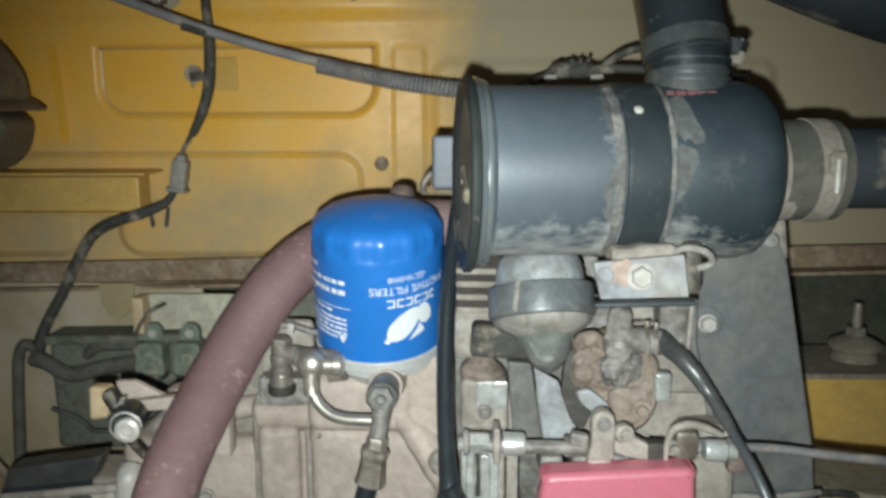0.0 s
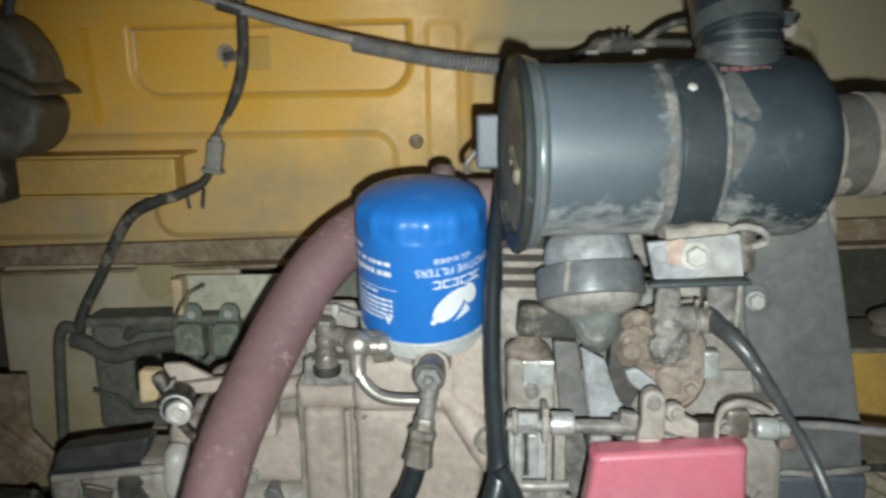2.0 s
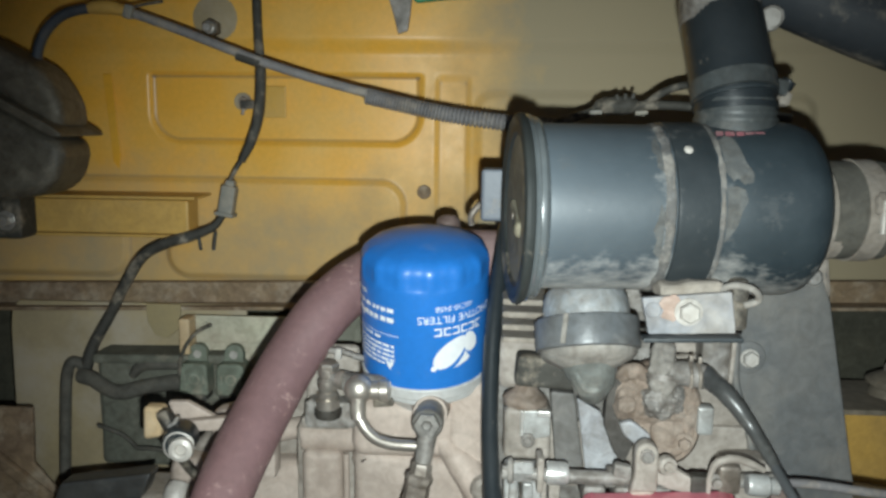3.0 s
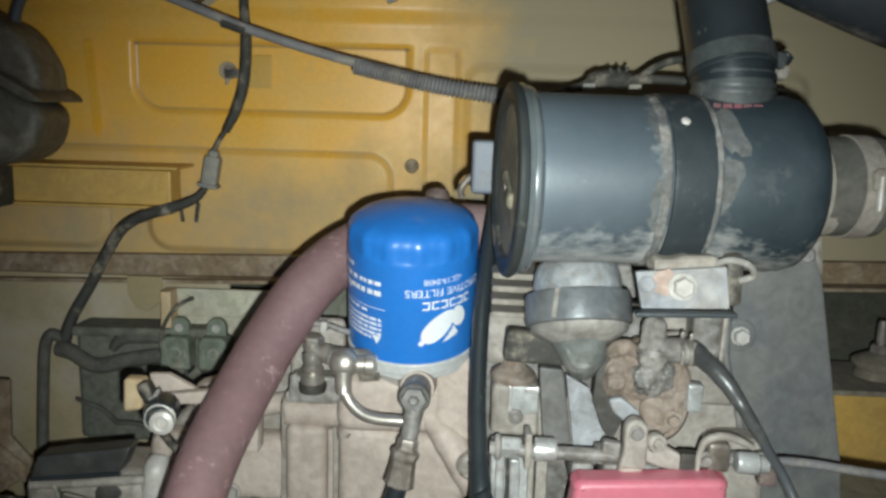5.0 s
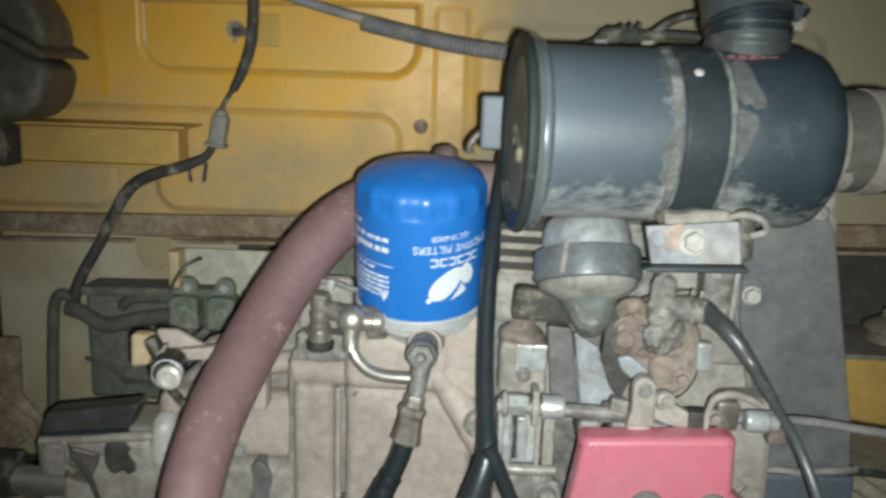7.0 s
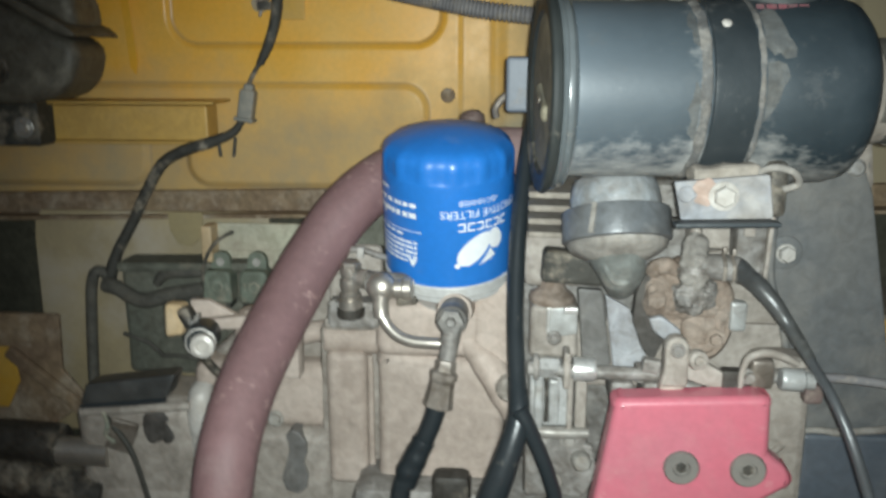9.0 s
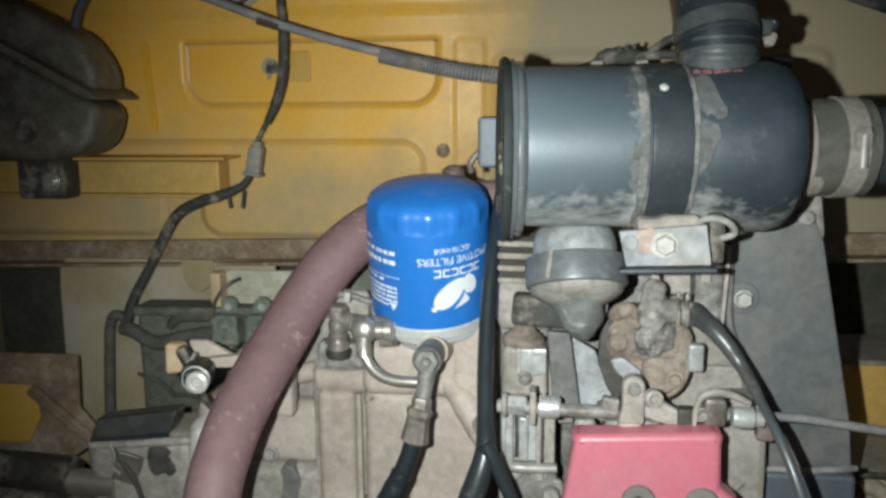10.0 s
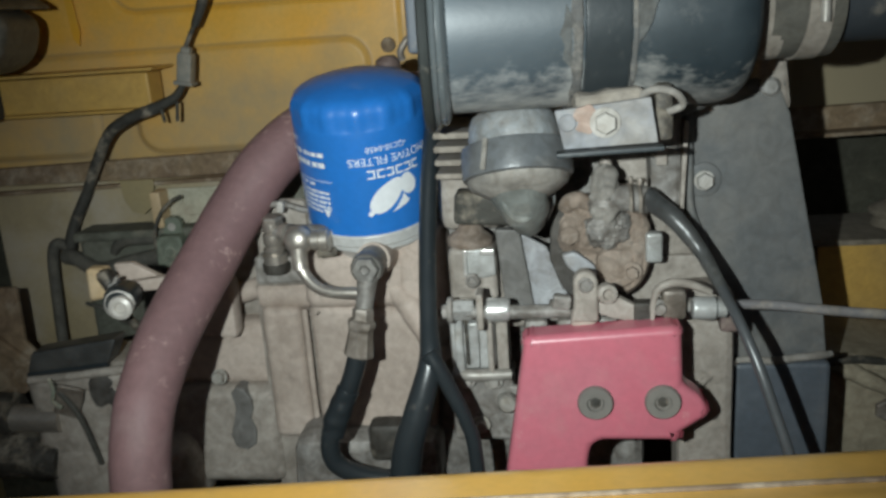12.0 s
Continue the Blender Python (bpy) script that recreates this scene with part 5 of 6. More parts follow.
part("rim_bead", turned(lathe([(0.0478, 0.0), (0.0530, 0.0004), (0.0545, 0.0018), (0.0540, 0.0034), (0.0522, 0.0042), (0.0524, 0.0052), (0.0530, 0.0066), (0.0520, 0.0082), (0.0500, 0.0092), (0.0478, 0.0098)], (0.0195, AY, AZ - 0.0015), (1, 0, 0), 96, caps=False)), BEADSTEEL, cleaner, "glossy dark rolled bead")
part("cap_wingnut", turned(lumpy(block((0.0185, AY - 0.003, AZ - 0.007), (0.008, 0.030, 0.010), (24, 0, 0), 0.003), 0.0016, 90, 2)), CAPDUST, cap, "dusty wing nut")
part("cap_stud", turned(lathe([(0.0024, 0), (0.0024, 0.010), (0, 0.010)], (0.0245, AY, AZ - 0.006), (-1, 0, 0), 12)), FERRULE, cap)
strap = part("strap", turned(lathe([(0.0480, 0.0), (0.0496, 0.0005), (0.0498, 0.002), (0.0498, 0.0215), (0.0496, 0.023), (0.0480, 0.0235)], (0.0985, AY, AZ), (1, 0, 0), 96, caps=False)), BLACKBAND, cleaner, "flat black strap")
for x, w in ((0.0918, 0.0060), (0.1222, 0.0032)):
    bm = lathe([(0.0478, 0.0), (0.0487, w * 0.2), (0.0492, w * 0.6), (0.0490, w * 0.85), (0.0478, w)], (x, AY, AZ), (1, 0, 0), 96, caps=False)
    part("dust_ridge", turned(lumpy(bm, 0.0010, 130, 0)), SMEARED, cleaner, "ridge of caked dust")
part("rivet", turned(lathe([(0.0026, 0), (0.0026, 0.0006), (0.0019, 0.0012), (0, 0.0014)], (0.1065, AY - 0.0357, AZ + 0.0349), (0, -0.71, 0.70), 20)), WHITENUT, strap)
bm = lathe([(0.0262, -0.012), (0.0254, 0.000), (0.0244, 0.006), (0.0236, 0.010), (0.0232, 0.014), (0.0228, 0.020)], (0.1455, AY + 0.008, 1.000), (0, 0.05, 1), 56)
part("top_spigot", lumpy(bm, 0.0005, 80, 0), CLAMPDUST, cleaner, "dusty flared neck")
for z, r in ((1.0075, 0.0246), (1.0115, 0.0240)):
    part("neck_ring", tube([(0.1455, AY + 0.008, z), (0.1455, AY + 0.008, z + 0.0016)], r, 56, 2), CLAMPDUST, cleaner, "dusty moulded ring")
for x, w, tilt in ((0.1275, 0.0042, -2), (0.1335, 0.0055, 2), (0.1395, 0.0045, -3), (0.1450, 0.0050, 1), (0.1510, 0.0052, -2)):
    part("print_bar", turned(block((x, AY - 0.0244, AZ + 0.0439), (w, 0.0026, 0.0004), (60, 0, tilt), 0)), REDPRINT, cleaner, "smudged red print")
for x, w in ((0.1600, 0.0018), (0.1640, 0.0030), (0.1685, 0.0036)):
    part("print_bar", turned(block((x, AY - 0.0244, AZ + 0.0439), (w, 0.0012, 0.0004), (60, 0, 0), 0)), CLEARGREY, cleaner)


def drum_patch(outline, r):
    """A thin crust of dust wrapped on the drum; outline in (along, degrees above the lens side)."""
    bm = bmesh.new()
    bm.faces.new([bm.verts.new((x, a, 0)) for x, a in outline])
    bmesh.ops.triangulate(bm, faces=bm.faces[:])
    bmesh.ops.subdivide_edges(bm, edges=bm.edges[:], cuts=4, use_grid_fill=True)
    for v in bm.verts:
        x, a = v.co.x, radians(v.co.y)
        rr = r + 0.0009 * (x - 0.12) / 0.013 + 0.0003
        v.co = Vector((x, AY - rr * math.cos(a), AZ + rr * math.sin(a)))
    return turned(bm)


crusts = [[(0.1248, 53), (0.1290, 57), (0.1330, 55), (0.1352, 44), (0.1368, 34), (0.1400, 27), (0.1392, 21), (0.1340, 20), (0.1310, 24), (0.1285, 22), (0.1248, 28)],
          [(0.1248, 18), (0.1300, 19), (0.1345, 17), (0.1362, 10), (0.1330, 4), (0.1312, -4), (0.1290, -9), (0.1248, -16)],
          [(0.0915, 50), (0.0900, 58), (0.0870, 52), (0.0862, 44), (0.0885, 40), (0.0880, 32), (0.0915, 28)],
          [(0.0915, 2), (0.0890, 8), (0.0878, -2), (0.0855, -9), (0.0880, -16), (0.0868, -24), (0.0915, -30)]]
for outline in crusts:
    part("dust_crust", drum_patch(outline, 0.0500 if outline[0][0] > 0.1 else 0.0504), CRUST, cleaner, "thin crust of grey dust")
part("outlet_sleeve", turned(lathe([(0.0270, 0), (0.0285, 0.004), (0.0285, 0.018), (0.0280, 0.02)], (0.188, AY, AZ - 0.001), (1, 0, 0), 56)), CAKED, cleaner, "dust-caked outlet sleeve")

intake = thing("intake_hose", (0.146, 0.545, 1.03), "black rubber intake hose clamped to the air cleaner", "hose")
part("hose_body", tube([(0.1455, 0.538, 1.012), (0.1450, 0.541, 1.020), (0.1432, 0.548, 1.038), (0.1402, 0.556, 1.060), (0.1390, 0.56, 1.070)], [0.0228, 0.0242, 0.0247, 0.0247, 0.0245], 56), RUBBER, intake)
neck_clamp = part("hose_clamp", tube([(0.1450, 0.5405, 1.0215), (0.1440, 0.5440, 1.0310)], 0.0255, 56, 2), CLAMPDUST, intake, "dusty band clamp")
part("clamp_edge", tube([(0.1452, 0.5400, 1.0195), (0.1450, 0.5405, 1.0212)], 0.0250, 56, 2), BLACKBAND, neck_clamp)
part("hose_lip", tube([(0.1454, 0.5385, 1.0130), (0.1453, 0.539, 1.0165)], 0.0244, 56, 2), RUBBER, intake)
bm = block((0.1800, 0.560, 1.0215), (0.008, 0.009, 0.010), (0, 20, 10), 0.003)
part("clamp_screw", lumpy(bm, 0.001, 120, 1), CAKED, neck_clamp)
part("clamp_ear", block((0.173, 0.552, 1.0285), (0.014, 0.006, 0.010), (0, 10, 15), 0.002), CLAMPDUST, neck_clamp)
part("screw_cap", lathe([(0.0042, 0), (0.0046, 0.002), (0.0042, 0.006), (0, 0.007)], (0.1795, 0.559, 1.0275), (0.5, -0.2, 0.8), 18), RUBBER, neck_clamp)
part("intake_pipe", tube([(0.1388, 0.559, 1.066), (0.138, 0.562, 1.08), (0.136, 0.565, 1.13)], 0.0245, 48), GREYALLOY, intake, "dusty grey pipe")

outlet = thing("outlet_hose", (0.26, AY, AZ), "black outlet hose with a dusty worm clamp", "hose")
part("rubber_cuff", turned(tube([(0.199, AY, AZ), (0.213, AY, AZ), (0.236, AY, AZ)], [0.0290, 0.0292, 0.0292], 56)), DUSTYCABLE, outlet)
worm = part("worm_clamp", turned(tube([(0.2165, AY, AZ), (0.2290, AY, AZ)], 0.0302, 56, 2)), CAKED, outlet, "dusty worm clamp")
part("clamp_screw", turned(tube([(0.2235, AY - 0.0315, AZ + 0.010), (0.2235, AY - 0.032, AZ - 0.010)], 0.0026, 12, 2)), ZINC, worm)
part("screw_head", turned(hex_head((0.2235, AY - 0.0315, AZ + 0.009), (0, 0, 1), 0.0042, 0.004)), FERRULE, worm)
part("clamp_housing", turned(block((0.2235, AY - 0.030, AZ + 0.006), (0.010, 0.006, 0.011), bevel=0.002)), CAKED, worm)
part("hose_run", turned(tube([(0.2345, AY, AZ + 0.001), (0.28, AY, AZ + 0.001), (0.34, AY + 0.02, AZ + 0.002), (0.44, AY + 0.10, AZ)], 0.0235, 40)), BLUEGREY, outlet)

# bracket under the air cleaner
mount = thing("cleaner_bracket", (0.11, 0.485, 0.90), "dusty steel mounting bracket with a zinc bolt", "bracket")
part("bracket_plate", sheet([(0.085, 0.910), (0.134, 0.9145), (0.1375, 0.8910), (0.0895, 0.8895)], 0.481, 0.004, 0.001), GREYSTEEL, mount)
part("bracket_lip", block((0.1125, 0.478, 0.8885), (0.054, 0.010, 0.0026), (0, -1.5, 0), 0.0008), BLACKBAND, mount)
part("bracket_riser", lumpy(block((0.113, 0.497, 0.914), (0.036, 0.022, 0.008), (0, -3, 0), 0.003), 0.0028, 120, 3), CAKED, mount, "rust-stained saddle")
part("saddle_wire", tube([(0.128, 0.488, 0.914), (0.136, 0.482, 0.918), (0.146, 0.482, 0.9155), (0.150, 0.486, 0.909), (0.143, 0.488, 0.9055)], 0.0020, 10), DUSTYRUBBER, mount)
smear = [(0.1015 + 0.0068 * (1 + 0.22 * math.sin(3 * a + 1) + 0.14 * math.sin(7 * a)) * math.cos(a), 0.9048 + 0.0074 * (1 + 0.08 * math.cos(5 * a)) * math.sin(a)) for a in (2 * math.pi * k / 30 for k in range(30))]
part("red_smear", sheet(smear, 0.4805, 0.001, 0.0002), RUSTRED, mount, "smear of old red primer")
part("plate_recess", lathe([(0.0046, 0), (0.0042, 0.0006), (0.0034, 0.0002), (0, 0.0002)], (0.0915, 0.4808, 0.9035), (0, -1, 0), 28), GREYSTEEL, mount)
bolt("bracket_bolt", (0.1108, 0.481, 0.9028), (0, -1, 0), 0.0058, 0.0045, mount, DULLBOLT, 1.35)
part("bracket_leg", block((0.1415, 0.51, 0.905), (0.010, 0.04, 0.03), bevel=0.003), DARKMETAL, mount)

# ---- rubber elbow under the air cleaner ----
elbow = thing("intake_elbow", (0.063, 0.54, 0.82), "dusty rubber elbow with a wide black band clamp", "hose")
ELBOW_AXIS = Vector((-0.06, 0.40, 1.0)).normalized()
ELBOW_AT = Vector((0.0625, 0.5365, 0.8745))
bm = lathe([(0.0262, -0.006), (0.0268, 0.009), (0.0270, 0.016), (0.0262, 0.022), (0.0240, 0.0275), (0.019, 0.031), (0.010, 0.0325)], ELBOW_AT, (-0.06, 0.24, 1), 64)
part("spigot", lumpy(bm, 0.0005, 120, 0), SPIGOT, elbow, "grey plastic spigot")
band = part("band", lathe([(0.0250, 0.0085), (0.0300, 0.0098), (0.0320, 0.0092), (0.0326, 0.0075), (0.0328, 0.0), (0.0327, -0.0075), (0.0322, -0.0092), (0.0298, -0.0100)], ELBOW_AT, ELBOW_AXIS, 72, caps=False), BAND, elbow, "wide black band clamp")
for a, w in ((-115, 0.0030), (62, 0.0026)):
    # the strap's overlap and its tail
    part("band_tag", block(ELBOW_AT + Vector((0.0326 * math.sin(radians(a + 84)), -0.0326 * math.cos(radians(a + 84)), 0.0125 * math.cos(radians(a + 84)))), (w, 0.0016, 0.018), (-20, -4, a + 84), 0.0004), DUSTYRUBBER, band)
part("band_screw", block(ELBOW_AT + Vector((0.0335, -0.004, 0.004)), (0.010, 0.008, 0.006), (0, 8, 10), 0.0015), DARKMETAL, band)
part("elbow_body", lumpy(lathe([(0.0290, 0.004), (0.0300, -0.008), (0.0301, -0.0115), (0.0288, -0.0142), (0.0250, -0.0170), (0.0200, -0.0195), (0.0150, -0.0215), (0.010, -0.0225), (0, -0.023)], ELBOW_AT, ELBOW_AXIS, 64), 0.0012, 60, 0), DUSTYRUBBER, elbow)
part("elbow_spout", lumpy(tube([(0.0620, 0.5335, 0.870), (0.0630, 0.5310, 0.862), (0.0645, 0.5315, 0.854), (0.0670, 0.5360, 0.845), (0.0690, 0.546, 0.836), (0.0700, 0.556, 0.830)], [0.0220, 0.0198, 0.0165, 0.0130, 0.0095, 0.005], 40), 0.0020, 75, 0), SPOUTGREY, elbow)
part("spout_fold", lumpy(tube([(0.0545, 0.5160, 0.861), (0.0560, 0.5170, 0.853), (0.0610, 0.5195, 0.8455), (0.0670, 0.5215, 0.8440), (0.0735, 0.5235, 0.8470)], [0.0008, 0.0022, 0.0030, 0.0026, 0.0008], 14), 0.0008, 120, 0), SPOUTGREY, elbow)
part("spout_gusset", lumpy(sheet([(0.078, 0.862), (0.086, 0.866), (0.084, 0.845), (0.079, 0.832)], 0.552, 0.006, 0.002), 0.0008, 90, 0), SPIGOT, elbow)
# dark block added for the shaded cavity under the band
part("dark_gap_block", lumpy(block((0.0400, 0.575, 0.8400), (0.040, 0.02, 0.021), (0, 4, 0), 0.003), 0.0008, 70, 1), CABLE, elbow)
stay = thing("engine_stay", (0.06, 0.57, 0.79), "flat grey steel stays on the engine side", "stay")
part("stay_bar", lumpy(sheet([(0.0440, 0.824), (0.0605, 0.823), (0.0685, 0.770), (0.0490, 0.769)], 0.578, 0.008, 0.002), 0.0006, 60, 0), STAYBAR, stay)
part("stay_plate", lumpy(sheet([(0.0615, 0.822), (0.0775, 0.813), (0.0935, 0.772), (0.0690, 0.770)], 0.571, 0.004, 0.001), 0.0005, 60, 0), STAYGREY, stay)
part("stay_stub", block((0.086, 0.54, 0.781), (0.016, 0.01, 0.012), bevel=0.002), GREYALLOY, stay)

# ---- thermostat casting with hose ----
thermo = thing("thermostat_housing", (0.11, 0.56, 0.81), "rust-stained thermostat casting with hose spigots", "engine part")


def blob(at, size, amount=0.0025, scale=55.0, seed=0.0):
    bm = bmesh.new()
    bmesh.ops.create_icosphere(bm, subdivisions=5, radius=1.0)
    for v in bm.verts:
        p = v.co.copy()
        q = Vector((math.copysign(abs(p.x) ** 0.8, p.x) * size[0], math.copysign(abs(p.y) ** 0.8, p.y) * size[1], math.copysign(abs(p.z) ** 0.8, p.z) * size[2]))
        v.co = Vector(at) + q + p * amount * noise.fractal((q + Vector(at)) * scale + Vector((seed, 0, 0)), 0.7, 2.1, 4)
    return bm


part("casting", blob((0.114, 0.582, 0.822), (0.029, 0.026, 0.022), 0.0030, 60), RUSTCAST, thermo)
# a round boss turned in rings, with its rim
bm = lathe([(0.0215, -0.012), (0.0225, 0.0), (0.0222, 0.004), (0.0196, 0.0068), (0.0172, 0.0062), (0.0158, 0.0080), (0.0126, 0.0086), (0.0112, 0.0072), (0.0090, 0.0086), (0.0050, 0.0092), (0, 0.0090)], (0.1200, 0.566, 0.8040), (0.06, -1, 0.12), 48)
part("casting_lower", lumpy(bm, 0.0016, 75, 0), RUSTCAST, thermo)
part("casting_flange", blob((0.0945, 0.574, 0.822), (0.0105, 0.016, 0.0150), 0.0018, 70, 6), RUSTCAST, thermo)
part("flange_nut", lumpy(hex_head((0.0925, 0.560, 0.8230), (0, -1, 0.1), 0.0064, 0.004), 0.0004, 140, 0), RUSTCAST, thermo)
part("casting_wing", blob((0.1350, 0.575, 0.816), (0.0085, 0.016, 0.020), 0.0018, 80, 9), RUSTCAST, thermo)
part("casting_ear", lumpy(tube([(0.0900, 0.572, 0.836), (0.0930, 0.566, 0.8425), (0.1000, 0.564, 0.8440), (0.1060, 0.566, 0.840)], [0.0050, 0.0056, 0.0056, 0.005], 18), 0.0010, 120, 0), RUSTCAST, thermo)
# a dark plate stands in for shade in the gap left of the casting
part("side_shade", lumpy(sheet([(0.0800, 0.824), (0.0830, 0.834), (0.0880, 0.840), (0.0920, 0.838), (0.0900, 0.812), (0.1000, 0.792), (0.0940, 0.778), (0.0860, 0.786), (0.0790, 0.806)], 0.566, 0.010, 0.002), 0.0010, 80, 0), HOLLOWDARK, thermo, "dark plate painting the shade of the hollow beside the casting")
part("flange_strip", lumpy(sheet([(0.0865, 0.8130), (0.0950, 0.8145), (0.1075, 0.8060), (0.1085, 0.7975), (0.1000, 0.7965), (0.0905, 0.8035)], 0.550, 0.006, 0.002), 0.0010, 90, 1), STAYGREY, thermo, "pale bare flange")
part("casting_nozzle", lumpy(tube([(0.1155, 0.566, 0.8640), (0.1152, 0.563, 0.8600), (0.1148, 0.560, 0.8540), (0.1140, 0.556, 0.8460), (0.1140, 0.556, 0.8380), (0.1150, 0.560, 0.830)], [0.0050, 0.0074, 0.0082, 0.0086, 0.0090, 0.0080], 30), 0.0022, 190, 1), DUSTYRUBBER, thermo)
part("nozzle_collar", lumpy(tube([(0.1142, 0.5560, 0.8450), (0.1140, 0.5552, 0.8410)], 0.0100, 30, 2), 0.0016, 110, 0), GREYALLOY, thermo)
part("nozzle_tip", lumpy(lathe([(0.0040, 0), (0.0040, 0.004), (0.0028, 0.006), (0, 0.006)], (0.1155, 0.566, 0.8630), (0.1, 0, 1), 14), 0.0004, 150, 0), ALLOY, thermo)
part("front_boss", blob((0.1155, 0.5605, 0.8265), (0.0135, 0.0120, 0.0120), 0.0026, 110, 3), GREYALLOY, thermo)
part("hose_barb", tube([(0.120, 0.558, 0.845), (0.130, 0.551, 0.847), (0.139, 0.546, 0.8465)], [0.0080, 0.0084, 0.0080], 20), GREYALLOY, thermo)
for x, lift in ((0.1285, 0.0), (0.1340, -0.001)):
    part("spring_clip", tube([(x, 0.538, 0.842 + lift), (x, 0.537, 0.8505 + lift), (x, 0.545, 0.857 + lift)], 0.0012, 8), FERRULE, thermo)
    part("barb_ear", block((x, 0.541, 0.860 + lift), (0.0028, 0.003, 0.0045), bevel=0.001), FERRULE, thermo)
for x, z in ((0.130, 0.799), (0.106, 0.793)):
    bolt("housing_bolt", (x, 0.556, z), (0, -1, 0), 0.0042, 0.004, thermo, RUSTCAST)
part("white_plate", lumpy(block((0.1440, 0.562, 0.8130), (0.0105, 0.01, 0.0190), bevel=0.002), 0.0004, 90, 1), PUMPGREY, thermo)
cover = [(0.118, 0.846), (0.158, 0.850), (0.168, 0.829), (0.176, 0.809), (0.1815, 0.792)] + arc(0.1735, 0.781, 0.008, 10, -90, 5) + [(0.118, 0.771)]
part("side_plate", lumpy(sheet(cover, 0.590, 0.010, 0.003, segments=3), 0.0006, 60, 0), ALLOY, thermo)
part("rust_tab", lumpy(block((0.1840, 0.532, 0.7745), (0.011, 0.01, 0.012), bevel=0.002), 0.0008, 90, 1), PLUGBROWN, thermo)

coolant = thing("coolant_hose", (0.17, 0.53, 0.77), "black rubber coolant hose curving down from the spigot", "hose")
part("hose_run", tube([(0.126, 0.551, 0.8490), (0.134, 0.547, 0.8500), (0.1435, 0.551, 0.8425), (0.1545, 0.553, 0.8340), (0.1705, 0.541, 0.8130), (0.1775, 0.520, 0.7985), (0.1835, 0.498, 0.7850), (0.1905, 0.484, 0.7660), (0.1985, 0.475, 0.7400), (0.2065, 0.468, 0.7120), (0.212, 0.472, 0.68), (0.216, 0.48, 0.60)],
                      0.0031, 20), GREYRUBBER, coolant)

part("hose_sleeve", lumpy(tube([(0.131, 0.549, 0.8495), (0.1380, 0.549, 0.8475), (0.1470, 0.552, 0.8400), (0.1545, 0.552, 0.8338), (0.1625, 0.547, 0.8245), (0.1705, 0.541, 0.8130), (0.1775, 0.520, 0.7985)], [0.0060, 0.0066, 0.0064, 0.0060, 0.0053, 0.0044, 0.0033], 22), 0.0005, 90, 0), SLEEVEGREY, coolant, "dusty outer sleeve")

# ---- breather hose in front ----
breather = thing("breather_hose", (0.004, 0.52, 0.80), "glossy black rubber hose hanging down the engine", "hose")
part("hose_run", tube([(0.017, 0.645, 0.985), (0.014, 0.625, 0.944), (0.0090, 0.603, 0.9075), (0.0050, 0.583, 0.8735), (0.0032, 0.565, 0.8390), (0.0032, 0.545, 0.8075), (0.0048, 0.523, 0.7805), (0.006, 0.508, 0.7600), (-0.003, 0.501, 0.730), (-0.012, 0.50, 0.699), (-0.018, 0.50, 0.64)],
                      [0.0055, 0.0055, 0.0057, 0.0057, 0.0057, 0.0055, 0.0055, 0.0070, 0.0085, 0.0095, 0.0095], 20), RUBBER, breather)
part("branch_hose", tube([(0.006, 0.506, 0.768), (0.012, 0.505, 0.757), (0.019, 0.506, 0.741), (0.026, 0.507, 0.722), (0.030, 0.508, 0.703), (0.032, 0.51, 0.65)], [0.0055, 0.0050, 0.0046, 0.0046, 0.0046, 0.0046], 18), RUBBER, breather)

# ---- maroon coolant hose ----
maroon = thing("radiator_hose", (-0.14, 0.6, 0.80), "thick faded maroon rubber radiator hose", "hose")
part("hose_end_ring", tube([(0.046, 0.6605, 0.8966), (0.040, 0.6615, 0.8975)], 0.0218, 36, 2), DUSTYRUBBER, maroon, "dusty rolled hose end")
part("hose_run", tube([(0.05, 0.660, 0.896), (0.011, 0.668, 0.901), (-0.027, 0.670, 0.901), (-0.061, 0.666, 0.8973), (-0.0925, 0.647, 0.8867), (-0.1175, 0.624, 0.8671), (-0.1375, 0.600, 0.8380), (-0.1495, 0.574, 0.8133), (-0.1573, 0.546, 0.7935),
                       (-0.1630, 0.519, 0.7747), (-0.1658, 0.496, 0.7557), (-0.1666, 0.480, 0.7390), (-0.1683, 0.470, 0.709), (-0.170, 0.468, 0.666), (-0.170, 0.470, 0.59)],
                      [0.0208, 0.0208, 0.0208, 0.0208, 0.0204, 0.0202, 0.0199, 0.0197, 0.0195, 0.0190, 0.0185, 0.0182, 0.0180, 0.0180, 0.0180], 40, 10), MAROON, maroon)
stub = thing("hose_tee", (-0.030, 0.650, 0.917), "brown-grey steel plug on the radiator hose", "pipe fitting")
part("plug_head", lumpy(lathe([(0.0090, 0), (0.0095, 0.010), (0.0088, 0.0165), (0.0055, 0.0195), (0, 0.020)], (-0.030, 0.652, 0.916), (0, -0.1, 1), 20), 0.0012, 150, 0), PLUGBROWN, stub)
sensor = thing("sensor_block", (0.0, 0.60, 0.95), "grey plastic sensor beside the air cleaner", "sensor")
part("sensor_body", block((0.006, 0.60, 0.956), (0.024, 0.02, 0.036), bevel=0.003), CLEARBLUE, sensor)
part("sensor_lug", tube([(-0.005, 0.605, 0.949), (-0.009, 0.603, 0.9455), (-0.0125, 0.603, 0.9400), (-0.0120, 0.605, 0.9345)], 0.0024, 12), FERRULE, sensor)

